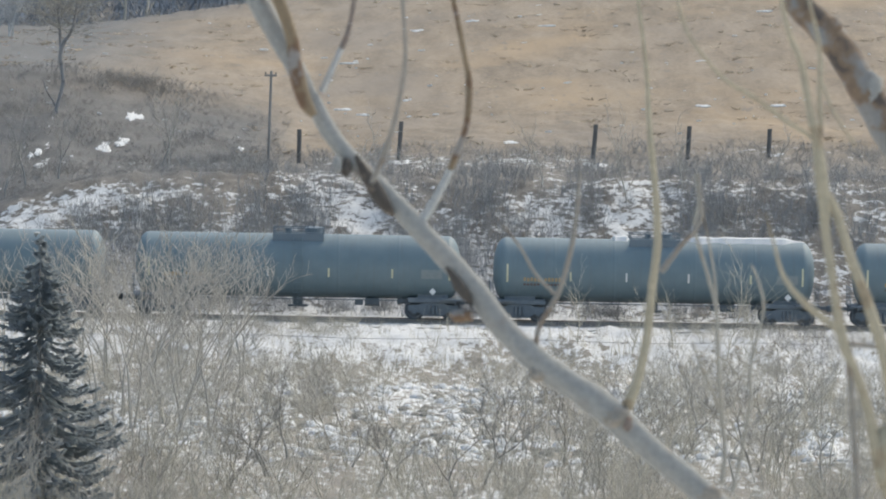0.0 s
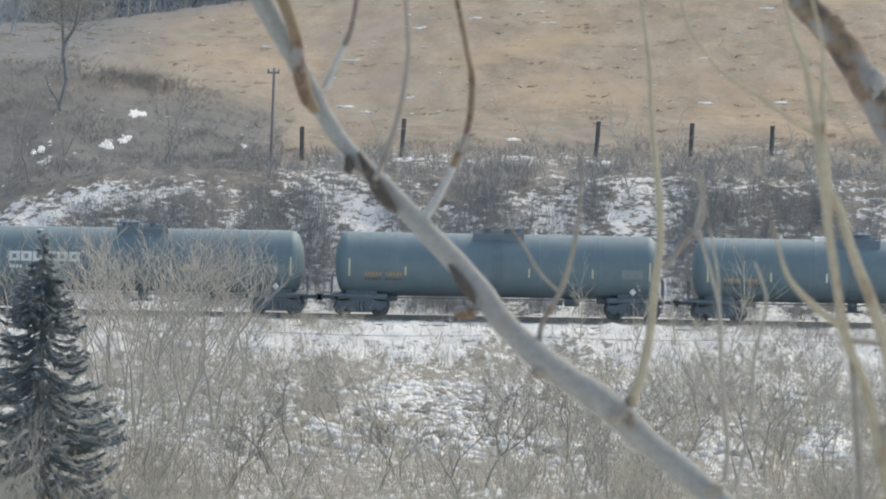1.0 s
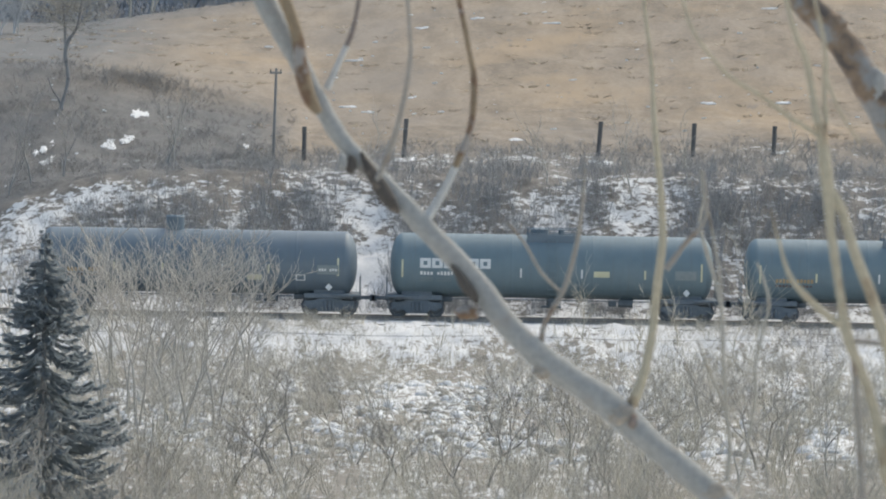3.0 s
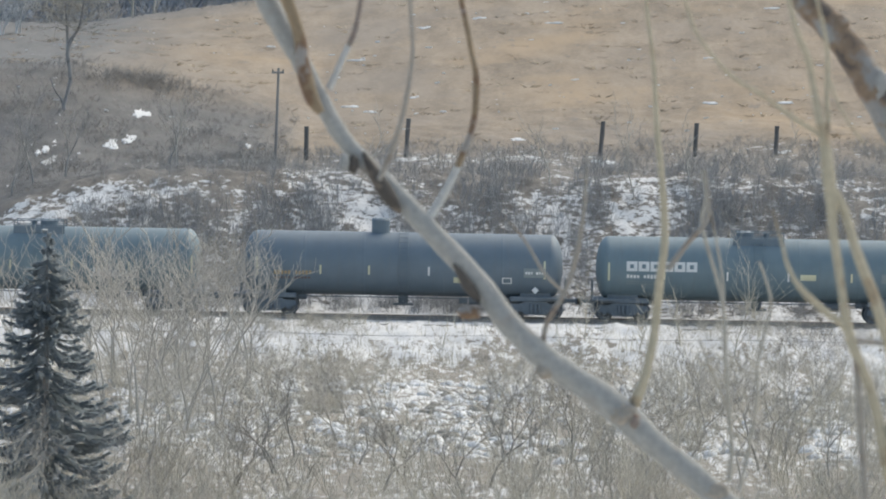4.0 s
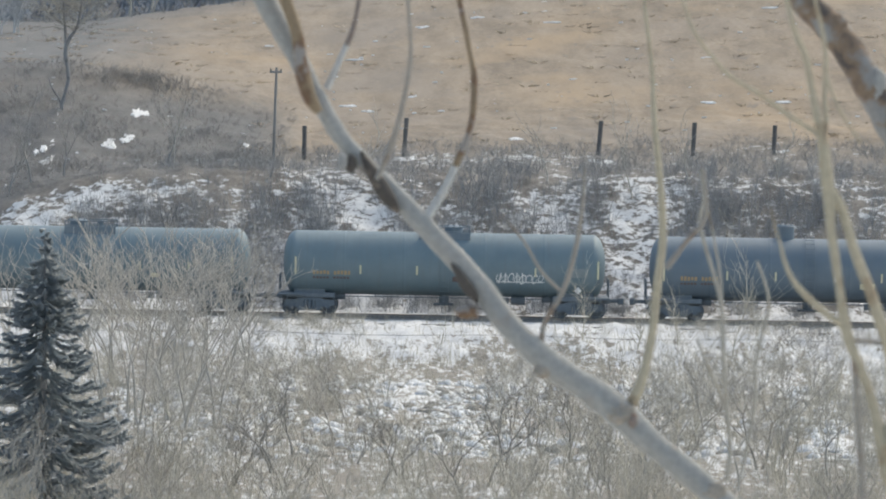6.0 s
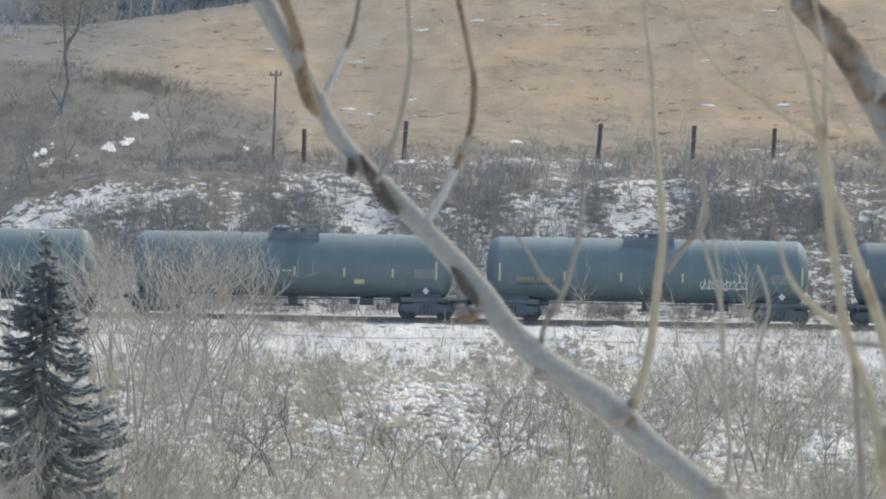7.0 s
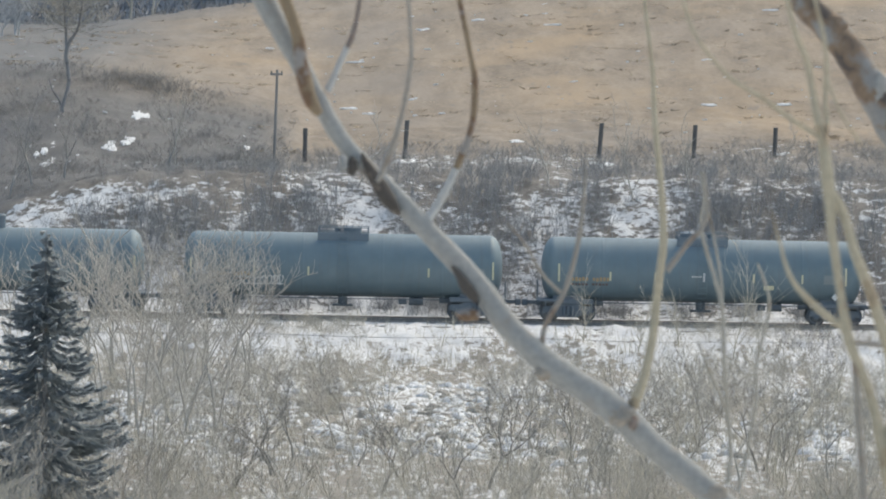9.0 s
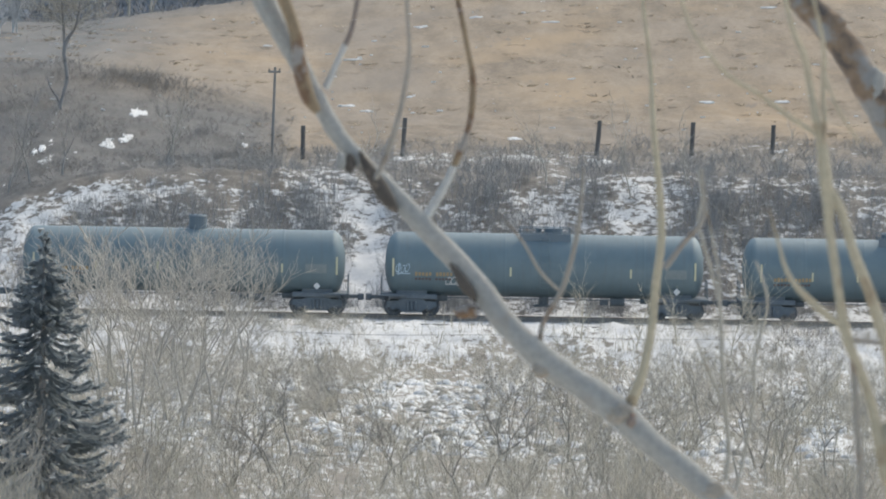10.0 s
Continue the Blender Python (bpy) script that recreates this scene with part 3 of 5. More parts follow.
# centre at the clip's start, length, paint, label, reflector offsets from the rear end, extras
CARS = (
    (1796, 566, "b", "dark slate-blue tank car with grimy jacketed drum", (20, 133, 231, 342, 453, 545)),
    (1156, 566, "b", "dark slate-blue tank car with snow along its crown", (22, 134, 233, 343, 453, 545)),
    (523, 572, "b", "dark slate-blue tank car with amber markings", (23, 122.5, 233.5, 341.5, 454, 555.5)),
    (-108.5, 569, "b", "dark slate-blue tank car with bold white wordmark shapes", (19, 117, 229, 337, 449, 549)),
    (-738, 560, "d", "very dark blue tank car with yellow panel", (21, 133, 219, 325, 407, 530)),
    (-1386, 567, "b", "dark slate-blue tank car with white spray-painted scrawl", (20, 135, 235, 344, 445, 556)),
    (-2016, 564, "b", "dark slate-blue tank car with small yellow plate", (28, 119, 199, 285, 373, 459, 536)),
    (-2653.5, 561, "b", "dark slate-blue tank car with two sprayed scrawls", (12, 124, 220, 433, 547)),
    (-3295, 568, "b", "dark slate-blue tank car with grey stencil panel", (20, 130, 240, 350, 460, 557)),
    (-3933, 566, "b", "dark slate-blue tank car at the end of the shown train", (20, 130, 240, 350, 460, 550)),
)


def build_train():
    train = []
    for k, (mid, size, paint, label, strips) in enumerate(CARS):
        rng = random.Random(40 + k)
        length = size / PX
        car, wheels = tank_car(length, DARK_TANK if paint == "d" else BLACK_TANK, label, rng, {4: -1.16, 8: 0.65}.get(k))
        start = -length / 2

        def along(v):
            return start + v / PX
        for v in strips:
            tall = v < 40 or v > size - 45
            x = along(v)
            sheet("reflector", car, YELLOW if tall or rng.random() < 0.7 else WHITE, x - 0.045, x + 0.045, *((1.98, 2.86) if tall else (2.06, 2.5)))
        if k == 3:
            for i in range(6):
                x0 = along(50 + 21.2 * i)
                bm = bmesh.new()
                patch(bm, x0, x0 + 0.17, 2.46, 2.94)
                patch(bm, x0 + 0.36, x0 + 0.53, 2.46, 2.94)
                patch(bm, x0 + 0.17, x0 + 0.36, 2.80, 2.94)
                patch(bm, x0 + 0.17, x0 + 0.36, 2.46, 2.60)
                part("wordmark_shape", bm, WHITE, car)
            bars("number_bars", car, WHITE, along(50), along(110), 2.1, 2.3, rng, 10)
            for z in (1.92, 1.8):
                bars("small_print", car, GREY, along(50), along(106), z, z + 0.06, rng, 14)
            sheet("yellow_plate", car, YELLOW, along(358), along(386), 2.13, 2.42)
        else:
            bars("number_bars", car, AMBER, along(50), along(118), 2.0, 2.22, rng, 11)
            bars("small_print", car, RUST, along(50), along(116), 1.80, 1.92, rng, 11)
        if k == 4:
            sheet("yellow_plate", car, YELLOW, along(369), along(395), 1.72, 2.0)
            bm = bmesh.new()
            for a, b, c, d in ((455, 472, 1.98, 2.02), (455, 472, 1.72, 1.76), (455, 457, 1.76, 1.98), (470, 472, 1.76, 1.98)):
                patch(bm, along(a), along(b), c, d)
            part("white_frame", bm, WHITE, car)
        if k == 5:
            scrawl("graffiti", car, WHITE, along(375), along(460), 1.72, 2.24, rng, "white sprayed scrawl")
            sheet("rust_emblem", car, RUST, along(298), along(313), 1.75, 2.0)
        if k == 6:
            sheet("yellow_plate", car, YELLOW, along(391), along(409), 1.72, 1.94)
            bars("small_print", car, WHITE, along(263), along(281), 2.28, 2.36, rng, 5)
        if k == 7:
            scrawl("graffiti", car, PALE_BLUE, along(17), along(41), 2.05, 2.62, rng, "pale blue sprayed scrawl")
            scrawl("graffiti", car, WHITE, along(105), along(175), 1.55, 2.05, rng, "white sprayed scrawl")
        x = along(size - 48)
        sheet("stencil_panel", car, GREY, x - 0.52, x + 0.52, 2.05, 2.5)
        bars("stencil_print", car, WHITE if k == 4 else GREY, x - 0.46, x + 0.46, 2.2, 2.34, rng, 7)
        # placard in a holder near the end
        bm = bmesh.new()
        px, pz = along(size - 46), 1.42
        yy = -math.sqrt(TANK_R ** 2 - (pz - TANK_Z) ** 2) - 0.30
        c = [bm.verts.new((px + a, yy, pz + b)) for a, b in ((0, 0.18), (0.18, 0), (0, -0.18), (-0.18, 0))]
        bk = [bm.verts.new((v.co.x, yy + 0.01, v.co.z)) for v in c]
        bm.faces.new(c)
        bm.faces.new(bk[::-1])
        ring_quads(bm, [c, bk])
        rod(bm, (px, yy + 0.01, pz), (px, yy + 0.4, pz), 0.02, 5)
        part("placard", bm, WHITE, car, "white diamond placard")
        if k == 1:
            bm = bmesh.new()
            for a, b in ((-2.1, -1.2), (1.0, 7.45)):
                cols = []
                for i in range(40):
                    x = a + (b - a) * i / 39
                    w = 0.72 * min(1, 6 * i / 39, 6 * (39 - i) / 39) * (0.8 + 0.4 * noise.noise((x * 1.5, 0, 0)))
                    cols.append([bm.verts.new((x, s * w, TANK_Z + math.sqrt(TANK_R ** 2 - (s * w) ** 2) - 0.01 + (0.20 * min(1, w / 0.6) if abs(s) < 0.9 else 0))) for s in (-1, -0.6, 0, 0.6, 1)])
                for p, q in zip(cols, cols[1:]):
                    for j in range(4):
                        bm.faces.new((p[j], q[j], q[j + 1], p[j + 1]))
            part("snow_cap", bm, SNOW, car, "strip of snow lying on the crown")
        train.append((car, wheels, (mid - 781.5) / PX))
    return train


# ---------------------------------------------------------------- woody plants
def grow(rng, p, d, length, r, level, out, spread=0.6, up=0.15, kids=(5, 4, 3), n=4, tip=0.004, bend=0.22):
    """One stem and its side shoots; appends (level, line) to out."""
    line = [(tuple(p), r)]
    q, dd = Vector(p), Vector(d).normalized()
    marks = []
    for i in range(n):
        dd = (dd + Vector((rng.uniform(-1, 1), rng.uniform(-1, 1), rng.uniform(-0.6, 0.6) + up)) * bend).normalized()
        q = q + dd * (length / n)
        line.append((tuple(q), max(tip, r * (1 - (i + 1) / n * 0.75))))
        marks.append((q.copy(), dd.copy(), (i + 1) / n))
    out.append((level, line))
    if level < len(kids):
        for _ in range(kids[level]):
            c, cd, f = rng.choice(marks[: n] if level else marks)
            side = Vector((rng.uniform(-1, 1), rng.uniform(-1, 1), rng.uniform(-0.2, 0.6))).normalized()
            nd = (cd + side * spread * rng.uniform(0.7, 1.5)).normalized()
            grow(rng, c, nd, length * rng.uniform(0.35, 0.6), max(tip, r * (1 - f * 0.75) * 0.6), level + 1, out, spread, up, kids, max(1, n - 1), tip, bend)


def fork(rng, p, d, length, r, level, deepest, out, wide=0.55, tip=0.005, twigs=3):
    """A stem that splits again and again into upswept branches; appends (level, line) to out."""
    q, dd = Vector(p), Vector(d).normalized()
    n = 5 if level == 0 else 4
    line, marks = [(tuple(q), r)], []
    end = max(tip, r * 0.66)
    bow = Vector((rng.uniform(-1, 1), rng.uniform(-1, 1), 0)) * 0.10
    for i in range(n):
        dd = (dd + bow + Vector((rng.uniform(-1, 1), rng.uniform(-1, 1), rng.uniform(-0.3, 0.9))) * 0.11).normalized()
        q = q + dd * (length / n)
        line.append((tuple(q), r + (end - r) * (i + 1) / n))
        marks.append((q.copy(), dd.copy()))
    out.append((level, line))
    if level >= 1:
        for _ in range(twigs):
            c, cd = rng.choice(marks)
            side = Vector((rng.uniform(-1, 1), rng.uniform(-1, 1), rng.uniform(-0.1, 0.7))).normalized()
            e = c + (cd + side * 0.9).normalized() * length * rng.uniform(0.25, 0.6)
            m = c.lerp(e, 0.5) + Vector((rng.uniform(-1, 1), rng.uniform(-1, 1), -0.4)) * 0.05 * length
            out.append((level + 1, [(tuple(c), max(tip, end * 0.45)), (tuple(m), tip), (tuple(e), tip * 0.7)]))
    if level < deepest:
        turn = rng.uniform(0, 6.3)
        for k in range(2 if rng.random() < 0.7 else 3):
            a = turn + k * 2.6 + rng.uniform(-0.5, 0.5)
            side = Vector((math.cos(a), math.sin(a), rng.uniform(0.0, 0.4)))
            nd = (dd + side * wide * rng.uniform(0.5, 1.35)).normalized()
            fork(rng, q if k < 2 else marks[1][0], nd, length * rng.uniform(0.62, 0.95), end * rng.uniform(0.7, 0.95), level + 1, deepest, out, wide, tip, twigs)


def forked_tree(name, label, seed, base, height, r, material, group, lean=(0, 0), stems=1, deepest=4, wide=0.55, tip=0.005, twigs=3):
    """A leafless tree, its trunk and its crown apart."""
    rng = random.Random(seed)
    out = []
    for k in range(stems):
        d = (lean[0] + rng.uniform(-0.3, 0.3) * (k > 0), lean[1] + rng.uniform(-0.3, 0.3) * (k > 0), 1)
        fork(rng, (0.12 * k, 0.1 * k, -0.15), d, height * 0.30 * (1 - 0.1 * k), r * (1 - 0.15 * k), 0, deepest, out, wide, tip, twigs)
    t = thing(name, label, "tree", group)
    v, f = tubes([l for k, l in out if k == 0], 6)
    quads("trunk", v, f, material, t)
    v, f = tubes([l for k, l in out if k > 0], 3)
    quads("crown", v, f, material, t)
    t.location = base
    return t


def shrub_lines(seed, height, stems, width, kids, r=0.016, tip=0.006, up=0.2, n=4, bend=0.22):
    rng = random.Random(seed)
    out = []
    for _ in range(stems):
        a = rng.uniform(0, 2 * math.pi)
        lean = rng.uniform(0.05, 0.5)
        b = Vector((rng.gauss(0, width * 0.2), rng.gauss(0, width * 0.2), -0.1))
        grow(rng, b, (math.cos(a) * lean, math.sin(a) * lean, 1), height * rng.uniform(0.55, 1.0), r * rng.uniform(0.7, 1.3), 0, out, 0.7, up, kids, n, tip, bend)
    return [line for _, line in out]


def mass(name, protos, spots, material, label, category):
    """Many shrubs joined into one uncountable mass."""
    vs, fs, k = [], [], 0
    for i, x, y, z, turn, size, tall in spots:
        v, f = protos[i]
        c, s = math.cos(turn) * size, math.sin(turn) * size
        vs.append(np.stack([x + v[:, 0] * c - v[:, 1] * s, y + v[:, 0] * s + v[:, 1] * c, z + v[:, 2] * tall], 1))
        fs.append(f + k)
        k += len(v)
    ob = quads(name, np.concatenate(vs), np.concatenate(fs), material)
    return tagged(ob, label, category, kind="stuff")


def bare_tree(name, label, category, seed, base, height, r, kids, material, lean=(0, 0), group="", tip=0.007, spread=0.6, stems=1, sides=4):
    rng = random.Random(seed)
    out = []
    for s in range(stems):
        d = (lean[0] + rng.uniform(-0.18, 0.18) * (s > 0), lean[1] + rng.uniform(-0.18, 0.18) * (s > 0), 1)
        grow(rng, (0.15 * s, 0.1 * s, -0.15), d, height * (1 - 0.15 * s), r * (1 - 0.15 * s), 0, out, spread, 0.12, kids, 7, tip)
    t = thing(name, label, category, group)
    v, f = tubes([l for k, l in out if k == 0], max(5, sides))
    quads("trunk", v, f, material, t)
    v, f = tubes([l for k, l in out if k > 0], 3)
    quads("crown", v, f, material, t)
    t.location = base
    return t


def dead_tree():
    """A gnarled trunk with a broken stub and a haze of twigs in its top."""
    rng = random.Random(31)
    t = thing("dead_tree", "gnarled dark leafless tree on the brushy slope", "tree")
    g = ground_z(-22.1, 295.2)
    main = [((-0.05, 0, -0.3), 0.30), ((-0.13, 0, 9.1 - g), 0.26), ((0.05, 0, 9.8 - g), 0.17), ((0.26, 0, 10.6 - g), 0.18), ((0.18, 0, 11.4 - g), 0.24), ((0.05, 0, 12.1 - g), 0.25), ((0.1, 0, 12.55 - g), 0.24), ((0.28, 0, 13.05 - g), 0.17), ((0.58, 0, 13.45 - g), 0.16), ((0.8, 0, 13.95 - g), 0.14), ((0.9, 0, 14.6 - g), 0.12), ((0.98, 0, 15.3 - g), 0.08), ((1.06, 0, 16.2 - g), 0.04)]
    side = [((0.06, 0, 12.5 - g), 0.15), ((0.03, 0.1, 13.1 - g), 0.13), ((0.0, 0.1, 13.8 - g), 0.12), ((-0.06, 0, 14.5 - g), 0.10), ((-0.13, 0, 15.3 - g), 0.07), ((-0.17, 0, 16.2 - g), 0.04)]
    stub = [((-0.1, 0, 9.1 - g), 0.16), ((-0.32, 0, 9.6 - g), 0.12), ((-0.55, -0.1, 9.9 - g), 0.10), ((-0.75, -0.1, 10.25 - g), 0.08), ((-0.88, -0.1, 10.7 - g), 0.04)]
    for name, line in (("trunk", main), ("limb", side), ("limb", stub)):
        v, f = tubes([[(p, 0.62 * r * (1 + rng.uniform(-0.25, 0.25))) for p, r in line]], 9)
        quads(name, v, f, DEAD, t)
    out = []
    for line in (main[8:], side[2:]):
        for p, r in line:
            for _ in range(12):
                grow(rng, p, (rng.uniform(-1, 1), rng.uniform(-1, 1), rng.uniform(-0.1, 0.6)), rng.uniform(1.2, 2.6), 0.02, 0, out, 0.8, 0.1, (4, 4), 3, 0.008)
    v, f = tubes([l for _, l in out], 3)
    quads("crown", v, f, TWIG_GREY, t)
    t.location = (-22.1, 295.2, g)


def build_plants():
    rng = random.Random(7)
    # foreground thicket
    protos = [tubes(shrub_lines(100 + i, 2.0 if i < 4 else 1.3, 7 + i % 3, 1.6, (4, 2), 0.014, 0.0055, 0.1, 2, 0.3), 3) for i in range(8)]
    for i in range(8):
        pr, out = random.Random(140 + i), []
        for k in range(3):
            fork(pr, (0.3 * pr.uniform(-1, 1), 0.3 * pr.uniform(-1, 1), -0.1), (pr.uniform(-0.25, 0.25), pr.uniform(-0.25, 0.25), 1), 1.15 * pr.uniform(0.8, 1.2), 0.024, 0, 2, out, 0.42, 0.007, 3)
        protos.append(tubes([l for _, l in out], 3))
    tan, grey, dark = [], [], []
    for _ in range(1900):
        y = 138 + 100 * rng.random() ** 1.05
        half = y * 0.0871 + 2
        x = rng.uniform(-half, half)
        a = x / y
        # the middle of the flat lies open, its sides and the near edge are overgrown
        open_middle = math.exp(-((a - 0.001) / 0.014) ** 2) * min(1, max(0, (y - 176) / 14))
        drifts = math.exp(-((a + 0.042) / 0.010) ** 2) * (math.exp(-((y - 180) / 6) ** 2) + math.exp(-((y - 236) / 9) ** 2))
        keep = (1.0 if y < 178 else 0.8 if y < 222 else 0.5) * (1 - 0.90 * open_middle) * (1 - 0.85 * min(1, drifts))
        if rng.random() > keep or noise.noise((x * 0.33, y * 0.07, 8.0)) < -0.30:
            continue
        tall = y < 216 and rng.random() < (0.42 if abs(a) > 0.02 else 0.25)
        size = rng.uniform(0.55, 1.0) * (0.55 if y > 222 else 1.0)
        pick = rng.random()
        (tan if pick < 0.46 else grey if pick < 0.90 else dark).append((rng.randrange(8, 16) if tall else rng.randrange(8), x, y, ground_z(x, y), rng.uniform(0, 6.3), size, size * rng.uniform(0.65, 1.1)))
    for cx, cy, n in ((18.2, 238.5, 16), (16.2, 240.0, 6), (-5.6, 242.0, 16), (-7.4, 242.4, 16), (-3.9, 241.0, 7), (11.2, 242.0, 12), (13.0, 241.5, 16), (15.2, 242.0, 16), (17.2, 242.5, 16), (2.3, 163.0, 8), (-16.5, 240.5, 26), (-14.0, 242.0, 30), (-11.6, 240.5, 30), (-9.4, 242.0, 22), (-7.6, 236.0, 16), (-12.5, 236.0, 24), (-18.5, 243.0, 20), (15.0, 236.0, 14), (19.5, 242.0, 12), (-4.2, 232, 10), (-3.6, 221, 12), (-7.5, 228, 14), (-5.4, 210, 14), (0.5, 212, 6), (3.6, 228, 8)):
        for _ in range(n):
            x, y, size = cx + rng.gauss(0, 1.0), min(246.5, cy + rng.gauss(0, 1.4)), rng.uniform(0.35, 0.6)
            (dark if cx > 16 or cy < 170 else grey).append((rng.randrange(4, 8), x, y, ground_z(x, y), rng.uniform(0, 6.3), size * 1.2, size * 0.8))
    mass("thicket", protos, tan, TWIG_TAN, "tan leafless thicket standing in patchy snow", "thicket")
    mass("grey_thicket", protos, grey, TWIG_TAUPE, "grey leafless thicket standing in patchy snow", "thicket")
    mass("dark_thicket", protos, dark, TWIG_BLACK, "dark leafless thicket standing in patchy snow", "thicket")
    # hummocks of old grass and snow on the flat
    domes = []
    for i in range(6):
        hr = random.Random(900 + i)
        vs, fs = [], []
        for k, (rad, up) in enumerate(((1.0, -0.15), (0.85, 0.5), (0.45, 0.88), (0.05, 1.0))):
            for j in range(9):
                q = rad * (1 + hr.uniform(-0.22, 0.22))
                vs.append((q * math.cos(2 * math.pi * j / 9), q * math.sin(2 * math.pi * j / 9), up * (1 + hr.uniform(-0.15, 0.15))))
        for k in range(3):
            fs += [(9 * k + j, 9 * k + (j + 1) % 9, 9 * k + 9 + (j + 1) % 9, 9 * k + 9 + j) for j in range(9)]
        domes.append((np.array(vs), np.array(fs)))
    white, drab = [], []
    for _ in range(5200):
        y = 186 + 60 * rng.random() ** 0.8
        x = y * rng.uniform(-0.09, 0.09)
        if noise.noise((x * 0.35, y * 0.16, 12.0)) < -0.12 or y > 228:
            continue
        s = rng.uniform(0.12, 0.42) * (1.0 if y < 224 else 0.55)
        (white if y > 222 or rng.random() < 0.6 else drab).append((rng.randrange(6), x, y, ground_z(x, y) - 0.03, rng.uniform(0, 6.3), s, s * rng.uniform(0.35, 0.75)))
    mass("snow_hummocks", domes, white, SNOW, "small snow-capped hummocks on the valley floor", "snow")
    mass("grass_hummocks", domes, drab, HUMMOCK, "matted dry grass hummocks poking out of the snow", "grass")
    # low stubble in the snow
    low = [tubes(shrub_lines(300 + i, 0.6, 5, 0.9, (1,), 0.008, 0.004, 0.0, 1 + i % 2), 3) for i in range(5)]
    spots = []
    for _ in range(2100):
        y = 165 + 82 * rng.random() ** 0.8
        half = y * 0.0871 + 1
        x = rng.uniform(-half, half)
        if y > 240 and rng.random() < 0.75 or noise.noise((x * 0.4, y * 0.3, 1.0)) < -0.05:
            continue
        s = rng.uniform(0.4, 1.1)
        spots.append((rng.randrange(5), x, y, ground_z(x, y), rng.uniform(0, 6.3), s, s * rng.uniform(0.5, 1)))
    for _ in range(2300):
        y = 196 + 48 * rng.random()
        x = rng.uniform(-0.09 * y, 0.09 * y)
        if noise.noise((x * 0.5, y * 0.2, 3.0)) < -0.12:
            continue
        s = rng.uniform(0.2, 0.42)
        spots.append((rng.randrange(5), x, y, ground_z(x, y), rng.uniform(0, 6.3), s * 0.9, s * rng.uniform(0.8, 1.3)))
    for _ in range(560):
        y = rng.uniform(231, 243)
        x = rng.uniform(-22, 22)
        if noise.noise((x * 0.25, y * 0.2, 6.0)) < -0.15 or abs(x + 2.5) < 5 and rng.random() < 0.35:
            continue
        s = rng.uniform(0.8, 1.7)
        spots.append((rng.randrange(5), x, y, ground_z(x, y), rng.uniform(0, 6.3), s * 1.3, s))
    for _ in range(150):
        x, y = rng.uniform(-10, 22), rng.uniform(241, 247.3)
        s = rng.uniform(0.5, 1.0)
        spots.append((rng.randrange(5), x, y, ground_z(x, y), rng.uniform(0, 6.3), s * 0.7, s * 1.5))
    mass("stubble", low, spots, TWIG_TAN, "dry weeds poking through the snow", "weeds")
    # cut bank behind the track
    bank = [tubes(shrub_lines(500 + i, 1.3, 6, 1.5, (4,), 0.015, 0.007, 0.05, 2, 0.3), 3) for i in range(7)]
    bank += [tubes(shrub_lines(520 + i, 1.2, 5, 1.5, (2,), 0.018, 0.008, 0.05, 2, 0.3), 3) for i in range(5)]
    spots = []
    for _ in range(1500):
        y = 253.4 + 13 * rng.random() if rng.random() < 0.55 else rng.uniform(264, 272)
        x = rng.uniform(-24, 27)
        if x < -11 and y < 270 and y > 264.5 + (x + 12) * 0.6 and rng.random() < 0.85 or x < -15 and y > 264:
            continue
        if rng.random() < 0.8 * float(chute(x)) and y < 267 or noise.noise((x * 0.42, y * 0.3, 9.0)) > (0.06 if y < 266 else 0.35):
            continue
        s = rng.uniform(0.4, 1.0) * (0.8 if y > 266 else 1)
        spots.append((rng.randrange(7), x, y, ground_z(x, y), rng.uniform(0, 6.3), s, s * rng.uniform(0.6, 1.1)))
    for cx, cy in ((-9.7, 257.5), (-8.8, 259.5), (-9.4, 262.0), (14.5, 264.5), (-5.6, 261.0), (4.0, 261.5), (-13.4, 260.5), (16.5, 262.0), (14.0, 262.5), (13.6, 266.0), (20.0, 266.5), (-1.6, 261.5), (1.4, 263.0), (6.6, 261.0), (7.6, 264.5), (-6.4, 264.0), (12.2, 261.0), (18.4, 263.0), (-6.2, 258.0), (-6.6, 262.0), (-20.4, 257.6), (-19.0, 259.0), (-17.5, 260.0), (-16.0, 261.0), (-14.6, 260.0), (-18.0, 261.6), (-15.4, 262.8), (-12.4, 262.0), (-13.0, 258.6), (-16.6, 257.8), (-1.9, 257.0), (-0.7, 256.2), (0.6, 256.6), (1.9, 257.0), (2.6, 258.6), (0.9, 259.4), (-7.8, 257.0), (5.6, 257.2), (13.4, 257.5), (3.0, 265.5), (-2.6, 265.5), (22.0, 262.5)):
        for _ in range(18):
            x, y = cx + rng.gauss(0, 0.7), cy + rng.gauss(0, 1.6)
            s = rng.uniform(0.8, 1.3)
            spots.append((rng.randrange(7), x, y, ground_z(x, y), rng.uniform(0, 6.3), s * 0.8, s * rng.uniform(0.8, 1.3)))
    for cx in (-16.0, -11.5, -7.2, -4.8, -2.6, -0.9, 0.7, 2.3, 5.0, 7.7, 9.0, 12.4, 15.5, 18.0):
        for _ in range(24):
            x, y = cx + rng.gauss(0, 0.42), 254.0 + 1.6 * rng.random()
            s = rng.uniform(0.45, 0.9)
            spots.append((rng.randrange(7, 12), x, y, ground_z(x, y), rng.uniform(0, 6.3), s, s * rng.uniform(0.7, 1.1)))
    for _ in range(700):
        x, y = rng.uniform(-23, 26), rng.uniform(255, 268)
        s = rng.uniform(0.14, 0.32)
